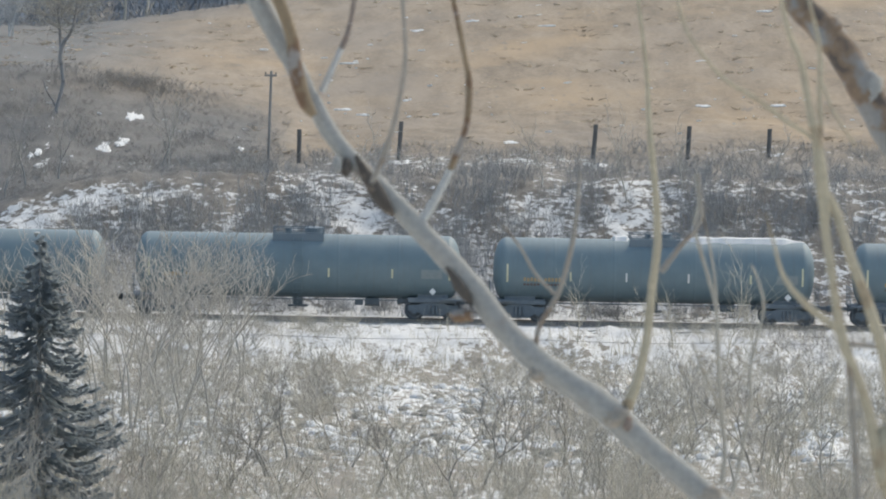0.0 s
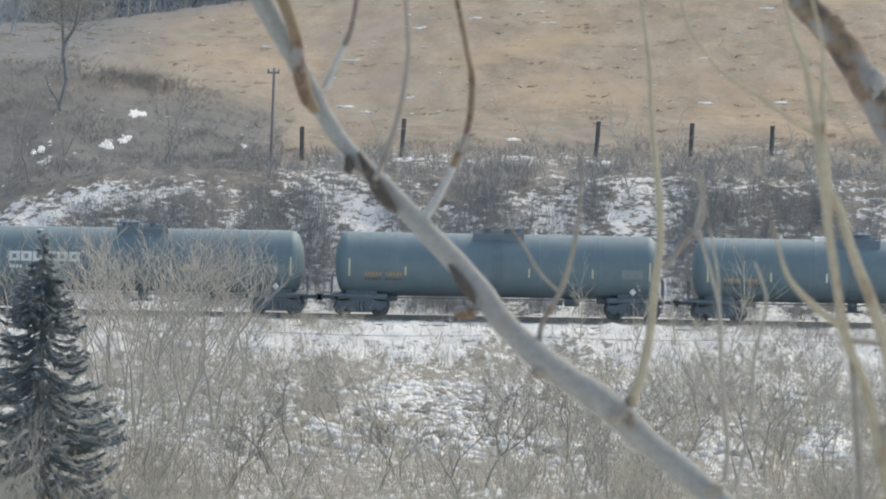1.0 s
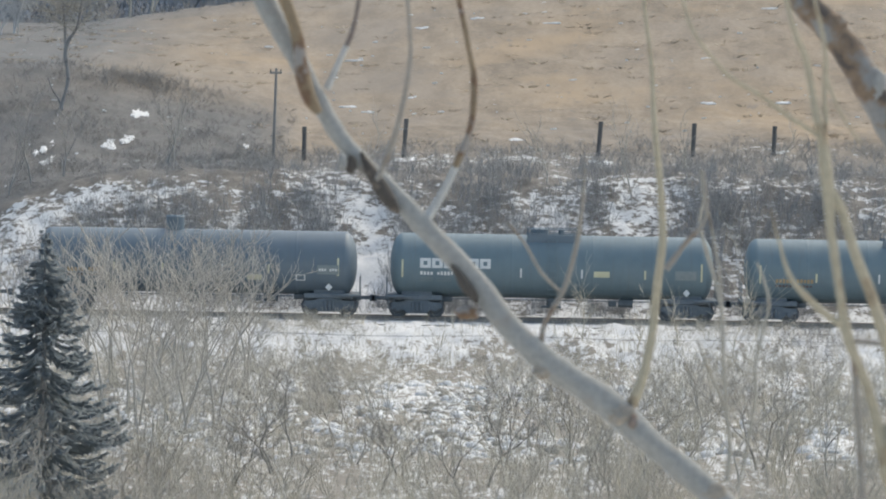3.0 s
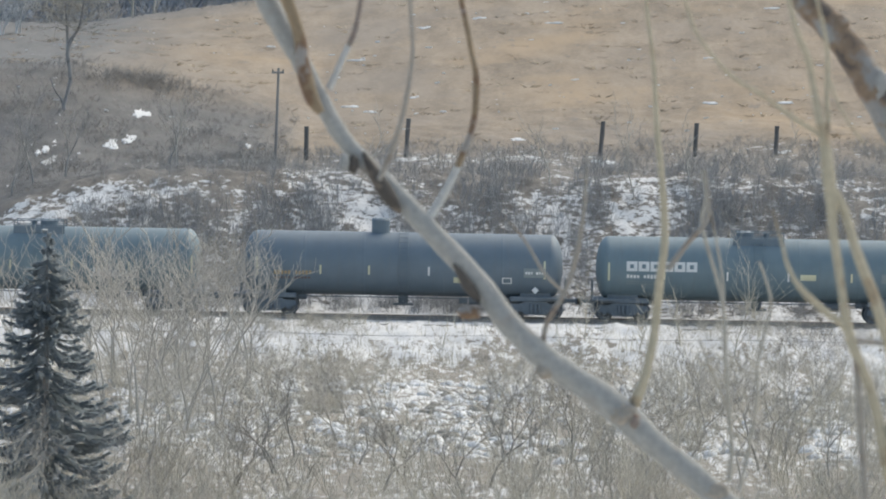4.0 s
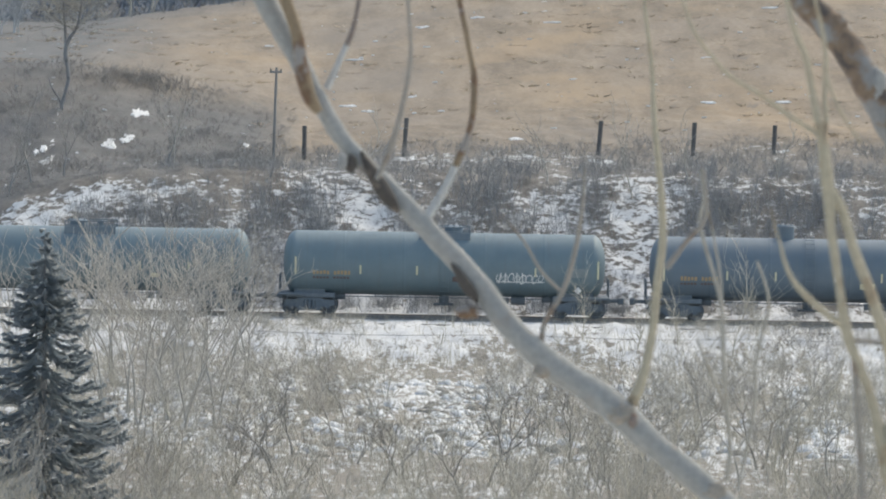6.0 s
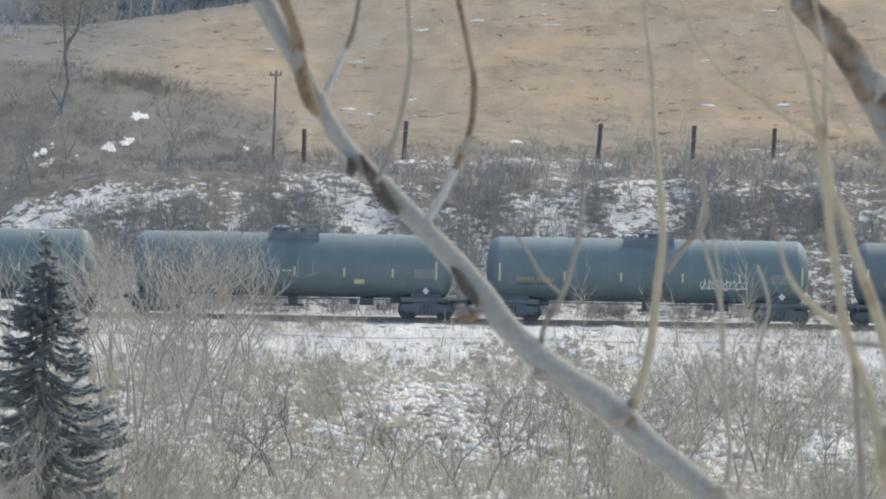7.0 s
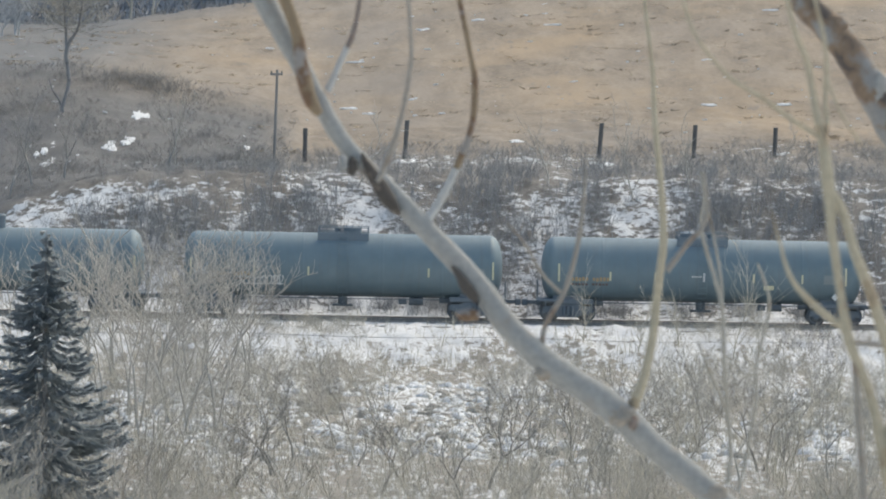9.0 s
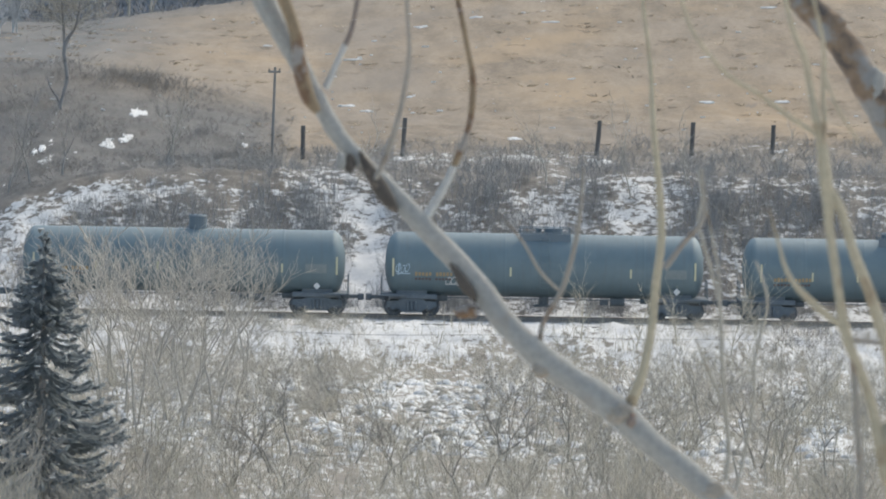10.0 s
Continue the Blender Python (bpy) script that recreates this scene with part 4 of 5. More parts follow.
        spots.append((rng.randrange(7, 12), x, y, ground_z(x, y), rng.uniform(0, 6.3), s * 1.2, s))
    mass("bank_brush", bank, spots, TWIG_DARK, "dark brush on the snowy cut bank", "brush")
    spots = []
    for _ in range(640):
        x = rng.uniform(-11, 30)
        y = 270 + 19 * rng.random() ** 1.2
        s = rng.uniform(0.3, 0.85)
        spots.append((rng.randrange(7), x, y, ground_z(x, y), rng.uniform(0, 6.3), s * 1.3, s * rng.uniform(0.5, 1.0)))
    for _ in range(240):
        x = rng.uniform(-33, -3)
        y = 374 + rng.gauss(0, 2.0)
        s = rng.uniform(0.2, 0.5)
        spots.append((rng.randrange(7, 12), x, y, ground_z(x, y), rng.uniform(0, 6.3), s * 1.6, s * rng.uniform(0.4, 1.0)))
    mass("shelf_brush", bank, spots, TWIG_HAZE, "grey brush above the cut bank", "brush")
    tuss = []
    for i in range(6):
        tr = random.Random(800 + i)
        blades = []
        for _ in range(12):
            u, w = tr.gauss(0, 0.10), tr.gauss(0, 0.10)
            blades.append([((u, w, -0.03), 0.016), ((u * 2.4 + tr.uniform(-0.06, 0.06), w * 2.4, tr.uniform(0.05, 0.15)), 0.006)])
        tuss.append(tubes(blades, 3))
    pale, dull = [], []
    for _ in range(950):
        y = 288 + 76 * rng.random() ** 1.15
        x = y * rng.uniform(-0.088, 0.095)
        if x < -11 and y < 308 or rng.random() > 0.55 + 0.5 * noise.noise((x * 0.22, y * 0.09, 5.0)):
            continue
        s = rng.uniform(0.5, 1.2)
        (pale if rng.random() < 0.62 else dull).append((rng.randrange(6), x, y, ground_z(x, y), rng.uniform(0, 6.3), s * 1.7, s))
    mass("dry_grass", tuss, pale, STRAW, "straw-coloured dry grass tussocks on the hillside", "grass")
    mass("dull_grass", tuss, dull, TWIG_BROWN, "brown dry grass tussocks on the hillside", "grass")
    spots = []
    for _ in range(1100):
        x = rng.uniform(-29, -9)
        y = 271 + 38 * rng.random()
        if x > -13 and y > 302:
            continue
        s = rng.uniform(0.25, 0.6) * (1.2 if 301 < y < 305 else 1)
        spots.append((rng.randrange(7, 12), x, y, ground_z(x, y), rng.uniform(0, 6.3), s * 1.5, s * rng.uniform(0.4, 0.8)))
    for _ in range(170):
        x, y = rng.uniform(-24, -9.5), rng.uniform(268.2, 269.6)
        s = rng.uniform(0.2, 0.4)
        spots.append((rng.randrange(7, 12), x, y, ground_z(x, y), rng.uniform(0, 6.3), s * 1.5, s * 0.6))
    for cx, cy, n, w in ((-18.4, 304.3, 110, 2.1), (-11.8, 283, 26, 0.8), (-13.4, 291, 18, 1.2), (-20.2, 290, 16, 1.0), (-22.4, 277, 14, 0.7), (-25.0, 296, 26, 1.5), (-20.8, 276.5, 12, 0.6), (-15.2, 279, 16, 1.0)):
        for _ in range(n):
            x, y = cx + rng.gauss(0, w), cy + rng.gauss(0, 1.3)
            s = rng.uniform(0.35, 0.75)
            spots.append((rng.randrange(7), x, y, ground_z(x, y), rng.uniform(0, 6.3), s * 1.4, s * rng.uniform(0.6, 1.0)))
    mass("slope_brush", bank, spots, TWIG_SLOPE, "low dark brush on the slope beside the hill", "brush")
    # leafless saplings before the track
    for i, (x, y, h) in enumerate(((-15.8, 226, 7.4), (-14.4, 222, 8.2), (-13.1, 228, 7.4), (-11.7, 224, 8.0), (-10.5, 227, 7.4), (-9.7, 221, 7.8), (-8.6, 225, 7.0), (-12.4, 219, 7.4), (-17.4, 224, 7.4), (-18.8, 221, 7.0), (-14.9, 229, 7.0), (-11.1, 220, 7.2))):
        forked_tree("bare_sapling", "pale leafless sapling with upswept branches", 60 + i, (x, y, ground_z(x, y)), h * 1.12, 0.075, TWIG_PALE, "saplings before the track", (rng.uniform(-0.10, 0.22), 0), 2, 3, 0.66, 0.011, 4)
    for i, (x, y, h) in enumerate(((-11.9, 199, 8.2), (-10.9, 202, 7.8), (-9.9, 197, 8.4), (-8.9, 200, 7.2), (-12.6, 204, 8.0), (-13.2, 198, 7.6), (-10.3, 206, 7.8))):
        forked_tree("bare_sapling", "tall pale leafless sapling rising before the train", 210 + i, (x, y, ground_z(x, y)), h * 1.1, 0.07, TWIG_PALE, "tall saplings in the thicket", (0.02 + 0.04 * i, 0), 2, 3, 0.5, 0.010, 4)
    for i, (x, y, h) in enumerate(((6.7, 240, 2.5), (13.7, 238, 4.6), (9.3, 239, 2.2), (11.2, 240, 2.0), (15.0, 239, 2.1))):
        bare_tree("bare_sapling", "small leafless sapling beside the track", "tree", 90 + i, (x, y, ground_z(x, y)), h, 0.028, (18, 5), TWIG_TAN, (0, 0), "saplings beside the track", 0.0055, 0.75)
    for i, (x, y, h, lean) in enumerate(((1.7, 176, 4.6, 0.1), (2.3, 184, 4.2, -0.05), (0.9, 171, 3.4, -0.4), (-5.9, 180, 4.2, -0.35), (-5.4, 186, 3.8, 0.2), (-7.2, 174, 3.0, 0.3), (-2.0, 174, 2.8, 0.45), (-1.4, 180, 2.6, -0.3), (4.8, 186, 4.6, 0.15), (7.4, 180, 4.4, -0.2), (9.6, 190, 4.2, 0.1), (11.6, 184, 4.6, -0.1))):
        forked_tree("bare_tree", "dark leafless tree with crooked limbs", 120 + i, (x, y, ground_z(x, y)), h, 0.062, TWIG_BLACK, "dark trees in the thicket", (lean, 0), 1 + i % 2, 4, 0.75, 0.007, 3)
    for i, (x, y, h, lean) in enumerate(((-12.4, 176, 4.4, 0.2), (-10.6, 182, 4.8, 0.35), (-9.2, 178, 4.0, -0.2), (-8.0, 190, 4.6, 0.3), (-6.6, 196, 4.2, 0.1), (-3.9, 192, 3.6, -0.2), (-3.0, 184, 3.0, 0.25), (3.4, 192, 4.0, -0.15), (5.8, 178, 4.4, 0.1), (8.6, 184, 4.6, 0.15), (10.6, 178, 4.2, -0.15), (12.8, 190, 4.8, 0.1), (14.0, 182, 4.2, -0.2), (-11.2, 190, 4.4, -0.15))):
        forked_tree("bare_tree", "pale leafless tree with fine forked branches", 740 + i, (x, y, ground_z(x, y)), h, 0.05, TWIG_PALE if i % 2 else TWIG_GREY, "pale trees in the thicket", (lean, 0), 1 + i % 2, 4, 0.6, 0.0065, 3)
    for i in range(26):
        y = rng.uniform(182, 214)
        x = y * rng.uniform(0.022, 0.088)
        forked_tree("aspen_shoot", "slim straight leafless aspen shoot in the thicket", 700 + i, (x, y, ground_z(x, y)), rng.uniform(2.8, 4.4), 0.032, TWIG_TAN if i % 3 else TWIG_TAUPE, "aspen shoots in the thicket", (rng.uniform(-0.12, 0.12), 0), 1, 3, 0.3, 0.006, 3)
    for i, (x, y, h, lean) in enumerate(((-11.2, 132, 5.4, 0.15), (-10.4, 135, 4.9, 0.3), (-11.9, 136, 5.8, -0.05), (-9.9, 131, 4.0, 0.1))):
        forked_tree("bare_tree", "pale leafless tree before the spruce", 180 + i, (x, y, ground_z(x, y)), h, 0.032, TWIG_PALE, "pale trees before the spruce", (lean, 0), 2, 4, 0.62, 0.004, 3)
    for i, (x, y, h) in enumerate(((9.9, 266, 3.6), (-4.5, 267, 3.2), (12.9, 267, 3.0), (-14.6, 276, 3.2), (5.5, 268, 2.4), (17.6, 268, 2.6))):
        bare_tree("bare_sapling", "thin pale sapling on the cut bank", "tree", 150 + i, (x, y, ground_z(x, y)), h, 0.045, (9, 4), TWIG_PALE, (0, 0), "saplings on the bank", 0.009)
    dead_tree()
    for i, (x, y, h) in enumerate(((-22.0, 271.5, 5.2), (-20.4, 273, 4.0), (-15.0, 276, 4.2), (-23.2, 272, 4.4))):
        forked_tree("bare_tree", "grey leafless tree on the brushy slope", 420 + i, (x, y, ground_z(x, y)), h, 0.07, TWIG_HAZE, "grey trees on the slope", (rng.uniform(-0.1, 0.1), 0), 1, 4, 0.5, 0.009, 3)
    for i, (x, y, h) in enumerate(((-30.9, 350, 5.0), (-30.0, 353, 4.4), (-32.0, 356, 5.4))):
        bare_tree("bare_tree", "frosty pale leafless tree on the hillside", "tree", 77 + i, (x, y, ground_z(x, y)), h, 0.07, (11, 7, 4), TWIG_FROST, (0.05, 0), "frosty trees on the hillside", 0.010, 0.7, 3)
    for i, (x, y, h) in enumerate(((-25.6, 412, 7.5), (-23.9, 414, 7.0))):
        bare_tree("bare_tree", "slim grey-green birch behind the hilltop", "tree", 96 + i, (x, y, ground_z(x, y)), h, 0.14, (6, 4), TWIG_GREY, (0, 0), "birches behind the hilltop", 0.012, 0.5, 1)


def spruce(base, height, radius, seed, label):
    rng = random.Random(seed)
    t = thing("spruce_tree", label, "tree")
    v, f = tubes([[((0, 0, -0.2), 0.16), ((0, 0, height * 0.5), 0.1), ((0, 0, height), 0.012)]], 7)
    quads("trunk", v, f, DEAD, t)
    vs, fs, k = [], [], 0
    z, tips = 0.3, []
    while z < height - 0.06:
        f_ = 1 - z / height
        reach = min(2.55, radius * f_) + 0.05
        for b in range(15 if f_ > 0.12 else 6):
            fall = rng.uniform(0.52, 0.66)
            a = rng.uniform(0, 2 * math.pi)
            L = reach * rng.uniform(0.75, 1.12)
            z0 = z + rng.uniform(-0.22, 0.22)
            for _ in range(int(12 + L * 42)):
                s = rng.random() ** 0.6
                px, pz = L * s, z0 - fall * L * s + 0.42 * L * s ** 3
                w = (0.06 + 0.30 * min(1, L / 1.8) * (1 - 0.8 * s)) * rng.uniform(0.6, 1.3)
                ang = a + rng.gauss(0, 0.5)
                c0 = np.array([math.cos(a) * px, math.sin(a) * px, pz + rng.uniform(-0.03, 0.03)])
                tip = c0 + np.array([math.cos(ang) * w, math.sin(ang) * w, rng.uniform(-0.24, 0.0) * (1.25 - s)])
                wd = np.array([-math.sin(ang), math.cos(ang), 0]) * rng.uniform(0.018, 0.04)
                h = np.array([0, 0, rng.uniform(0.016, 0.04)])
                vs += [c0 - wd, c0 + wd, tip + wd * 0.35, tip - wd * 0.35, c0 - h, c0 + h, tip + h * 0.35, tip - h * 0.35]
                fs += [(k, k + 1, k + 2, k + 3), (k + 4, k + 5, k + 6, k + 7)]
                k += 8
            if rng.random() < 0.05:
                tips.append((math.cos(a) * L * 0.7, math.sin(a) * L * 0.7, z0 - 0.16 * L))
        z += 0.40 if f_ > 0.3 else 0.22
    for c in tips:
        knob(t, "snow_clump", SNOW, (c[0], c[1], c[2]), 0.055, (1.7, 1.4, 0.5), c[0])
    quads("crown", vs, fs, NEEDLE, t, smooth=False)
    t.location = base
    return t


def far_forest():
    rng = random.Random(9)
    vs, fs, k = [], [], 0
    for _ in range(300):
        x, y = rng.uniform(-62, -8), rng.uniform(445, 500)
        g, h = ground_z(x, y), rng.uniform(9, 15)
        for _ in range(220):
            f = rng.random() ** 0.7
            a = rng.uniform(0, 6.3)
            r = (1.5 * f + 0.1) * rng.uniform(0.3, 0.8)
            c = np.array([x + math.cos(a) * r, y + math.sin(a) * r, g + h * (1 - f)])
            tip = c + np.array([math.cos(a) * r, math.sin(a) * r, -0.4 * f - 0.15]) * np.array([0.5, 0.5, 1])
            u = np.array([-math.sin(a), math.cos(a), 0]) * 0.05
            vs += [c - u, c + u, tip + u * 0.5, tip - u * 0.5]
            fs.append((k, k + 1, k + 2, k + 3))
            k += 4
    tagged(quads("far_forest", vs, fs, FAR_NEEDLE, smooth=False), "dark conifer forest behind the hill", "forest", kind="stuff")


# ---------------------------------------------------------------- fence, pole, patches, wires
def build_slope_things():
    for i, (x, top) in enumerate(((-7.83, 8.42), (-2.26, 8.96), (8.63, 8.99), (13.95, 8.98), (18.48, 8.9))):
        y = 285.0
        g = ground_z(x, y)
        bm = bmesh.new()
        rg = random.Random(i)
        slant = (0.0, 0.14, 0.16, 0.08, 0.05)[i]
        n, rings = 6, []
        for k in range(n + 1):
            z = g - 0.3 + (top - g + 0.3) * k / n
            rings.append([bm.verts.new(((0.125 + rg.uniform(-0.014, 0.014)) * math.cos(2 * math.pi * j / 9) + slant * k / n, 0.125 * math.sin(2 * math.pi * j / 9), z - g)) for j in range(9)])
        ring_quads(bm, rings)
        bm.faces.new(rings[-1])
        p = part("fence_post", bm, POST)
        p.location = (x, y, g)
        tagged(p, "weathered dark wooden fence post in dry brush", "fence post", "fence posts")
    g = ground_z(-9.55, 285)
    pole = thing("utility_pole", "old grey wooden pole with a short crossarm", "pole")
    bm = bmesh.new()
    rod(bm, (0, 0, -0.3), (0.10, 0, 11.66 - g), 0.095, 12, 0.07)
    part("shaft", bm, POLE, pole)
    bm = bmesh.new()
    box(bm, -0.28, 0.42, -0.14, -0.09, 11.35 - g, 11.47 - g, 0.01)
    part("crossarm", bm, POLE, pole)
    for x in (-0.22, 0.36):
        bm = bmesh.new()
        rod(bm, (x, -0.115, 11.47 - g), (x, -0.115, 11.6 - g), 0.04, 8, 0.03)
        part("insulator", bm, POST, pole)
    pole.location = (-9.55, 285, g)
    # thin cable strung along the foot of the bank
    rg = random.Random(3)
    for y, z in ((240.0, -0.33),):
        v, f = tubes([[((x, y, z + 0.05 * math.sin(x * 0.5)), 0.0075) for x in range(-46, 47, 2)]], 5)
        tagged(quads("cable", v, f, WIRE), "thin dark cable strung beside the track", "cable")
    # lingering snow on the hill and the brushy slope
    known = ((-17.6, 295.8, 0.85, 2.4), (-18.7, 288.2, 0.9, 2.0), (-18.2, 289.8, 0.7, 1.6), (-22.6, 287.0, 0.83, 2.6), (-22.1, 283.4, 0.63, 3.0), (-16.9, 280.1, 0.5, 3.0), (-11.3, 289.9, 0.29, 1.8),
             (-5.9, 331.2, 0.9, 1.2), (-1.6, 345.3, 0.84, 1.5), (2.1, 348.2, 0.9, 1.5), (7.1, 343.9, 0.84, 0.9), (-11.7, 337.7, 0.53, 1.2), (-5.8, 309.6, 0.8, 1.6), (-4.7, 307.2, 0.7, 1.4),
             (21.9, 346.3, 0.9, 1.2), (8.4, 279.8, 0.9, 3.0), (9.1, 280.2, 0.7, 2.4), (20.5, 309.1, 0.76, 1.0), (16.0, 309.2, 0.7, 1.4), 
             (16.7, 326.4, 0.51, 0.9), (-2.0, 313.2, 0.56, 1.2), (4.2, 293.1, 0.8, 1.4), (4.8, 284.1, 0.9, 2.2), (-2.1, 282.4, 1.0, 3.0), (18.8, 285.8, 0.83, 1.4))
    spots = list(known)
    for _ in range(130):
        y = 296 + 66 * rg.random() ** 1.2
        w = 0.10 + 0.35 * rg.random() ** 2
        spots.append((rg.uniform(-0.085 * y, 0.095 * y), y, w, w * 2))
    for _ in range(26):
        w = 0.09 + 0.2 * rg.random() ** 2
        spots.append((rg.uniform(-25, -11), rg.uniform(273, 303), w, w * 3))
    for x, y, w, depth in spots:
        bm = bmesh.new()
        n = 18
        depth = depth * (0.5 if y > 296 else 1.3)

        def lie(a, b, up):
            return (a, b, ground_z(x + a, y + b) - ground_z(x, y) + up)
        for _ in range(5 if w > 0.45 else 2):
            ph = rg.uniform(0, 9)
            cx, cy = w * rg.uniform(-0.42, 0.42), depth * rg.uniform(-0.35, 0.35)
            fw, fd = w * rg.uniform(0.2, 0.4), depth * rg.uniform(0.15, 0.3)
            rim = []
            for k in range(n):
                t = 2 * math.pi * k / n
                q = 1 + 0.8 * noise.noise((math.cos(t) * 1.8 + ph, math.sin(t) * 1.8, ph)) + 0.5 * noise.noise((math.cos(t) * 5 + ph, math.sin(t) * 5, 3.0))
                rim.append((fw * math.cos(t) * q, fd * math.sin(t) * q))
            lo = [bm.verts.new(lie(cx + a, cy + b, 0.0)) for a, b in rim]
            mid = [bm.verts.new(lie(cx + a * 0.8, cy + b * 0.8, 0.04 + 0.03 * rg.random())) for a, b in rim]
            ring_quads(bm, [lo, mid])
            c = bm.verts.new(lie(cx, cy, 0.07))
            for k in range(n):
                bm.faces.new((mid[k], mid[(k + 1) % n], c))
        p = part("snow_patch", bm, SNOW)
        p.location = (x, y, ground_z(x, y))
        tagged(p, "lingering patch of old snow on dry grass", "snow patch", "snow patches")


# ---------------------------------------------------------------- branches before the camera
def limb(parent, name, material, y, pts, label="", dy=0.0):
    """A knobbly tapered limb through (x, z, width) points at about y."""
    n = len(pts)
    line = []
    for i in range(n - 1):
        a, b = pts[i], pts[i + 1]
        p0, p3 = pts[max(i - 1, 0)], pts[min(i + 2, n - 1)]
        for k in range(6):
            t = k / 6
            q = [0.5 * (2 * a[j] + (b[j] - p0[j]) * t + (2 * p0[j] - 5 * a[j] + 4 * b[j] - p3[j]) * t * t + (3 * a[j] - p0[j] - 3 * b[j] + p3[j]) * t ** 3) for j in range(3)]
            s = (i + t) / (n - 1)
            r = q[2] / 2 * (1 + 0.10 * noise.noise((q[0] * 30, q[1] * 30, 2.0)))
            line.append(((q[0], y + dy * s + 0.01 * noise.noise((q[0] * 8, 1, q[1] * 8)), q[1]), r))
    e = pts[-1]
    line.append(((e[0], y + dy, e[1]), e[2] / 2))
    v, f = tubes([line], 12)
    return quads(name, v, f, material, parent, label)


def knob(parent, name, material, at, r, stretch, seed, label=""):
    bm = bmesh.new()
    bmesh.ops.create_icosphere(bm, subdivisions=3, radius=r)
    for v in bm.verts:
        d = 1 + 0.35 * noise.noise(v.co * (2.2 / r) + Vector((seed, 0, 0)))
        v.co = Vector((v.co.x * stretch[0], v.co.y * stretch[1], v.co.z * stretch[2])) * d + Vector(at)
    for f in bm.faces:
        f.smooth = True
    return part(name, bm, material, parent, label)


def build_near_branches():
    tree = thing("aspen_tree", "pale grey aspen with worn bark beside the camera", "tree")
    limb(tree, "trunk", ASPEN, 8.2, [(1.42, 11.7, 0.20), (1.38, 12.6, 0.18), (1.34, 13.6, 0.16), (1.30, 14.6, 0.13), (1.27, 15.8, 0.10), (1.25, 17.0, 0.05)])
    limb(tree, "main_limb", ASPEN, 8.0, [(1.34, 13.45, 0.056), (0.95, 13.8, 0.050), (0.62, 14.085, 0.043), (0.420, 14.258, 0.040), (0.335, 14.326, 0.041), (0.285, 14.372, 0.048), (0.235, 14.408, 0.044), (0.173, 14.448, 0.042), (0.105, 14.509, 0.038), (0.055, 14.575, 0.035), (-0.022, 14.654, 0.034),
         (-0.085, 14.72, 0.030), (-0.156, 14.79, 0.0275), (-0.203, 14.865, 0.0265), (-0.24, 14.935, 0.03192), (-0.267, 14.979, 0.03276), (-0.293, 15.023, 0.03276), (-0.349, 15.108, 0.03024)], "pale grey limb with dark scars")
    limb(tree, "amber_limb", AMBER_BARK, 7.965, [(-0.196, 14.838, 0.012), (-0.212, 14.862, 0.022), (-0.225, 14.906, 0.023), (-0.233, 14.959, 0.019), (-0.252, 15.012, 0.020), (-0.277, 15.065, 0.018)], "thin amber-brown limb")
    limb(tree, "twig", PALE_BARK, 8.0, [(-0.029, 14.668, 0.0151), (-0.017, 14.686, 0.0133), (-0.002, 14.712, 0.0129), (0.012, 14.740, 0.0116), (0.019, 14.756, 0.0107)], "pale base of a side twig")
    limb(tree, "twig", AMBER_BARK, 8.0, [(0.016, 14.748, 0.0089), (0.022, 14.765, 0.0107), (0.034, 14.795, 0.0098), (0.043, 14.829, 0.0102), (0.046, 14.865, 0.0107), (0.045, 14.902, 0.0098), (0.038, 14.935, 0.0080), (0.030, 14.974, 0.0089), (0.021, 15.013, 0.0080), (0.014, 15.043, 0.0071)], "reddish brown twig")
    limb(tree, "twig", PALE_BARK, 8.0, [(-0.186, 14.875, 0.0116), (-0.177, 14.894, 0.0107), (-0.164, 14.925, 0.0098), (-0.155, 14.945, 0.0089)])
    limb(tree, "twig", BROWN_BARK, 8.0, [(-0.157, 14.941, 0.0084), (-0.148, 14.962, 0.0089), (-0.142, 14.987, 0.0080), (-0.138, 15.014, 0.0076), (-0.135, 15.041, 0.0071)])
    limb(tree, "twig", SHOOT, 8.0, [(0.291, 14.367, 0.0208), (0.316, 14.417, 0.016), (0.333, 14.497, 0.0144), (0.340, 14.578, 0.0136), (0.347, 14.649, 0.0128), (0.342, 14.729, 0.0112), (0.331, 14.827, 0.0088), (0.325, 14.916, 0.0072), (0.314, 14.995, 0.0064), (0.304, 15.075, 0.0056)], "upright yellowish twig")
    limb(tree, "twig", DULL, 8.0, [(0.165, 14.44, 0.0104), (0.161, 14.503, 0.008), (0.193, 14.566, 0.0088), (0.21, 14.629, 0.008), (0.219, 14.692, 0.0064), (0.222, 14.758, 0.0048)])
    limb(tree, "twig", DULL, 8.0, [(0.19, 14.56, 0.0054), (0.157, 14.592, 0.0048), (0.13, 14.637, 0.0042), (0.101, 14.672, 0.003)])
    limb(tree, "twig", DULL, 7.6, [(0.335, 14.62, 0.010), (0.364, 14.66, 0.008), (0.393, 14.70, 0.007), (0.388, 14.77, 0.005)])
    limb(tree, "twig", DULL, 7.0, [(-0.092, 14.766, 0.0062), (-0.080, 14.792, 0.0074), (-0.070, 14.820, 0.0081), (-0.062, 14.849, 0.0074), (-0.056, 14.877, 0.0069), (-0.051, 14.909, 0.0062), (-0.048, 14.944, 0.0056), (-0.050, 14.979, 0.0056), (-0.053, 15.013, 0.0053), (-0.055, 15.037, 0.0050)], "greyish twig")
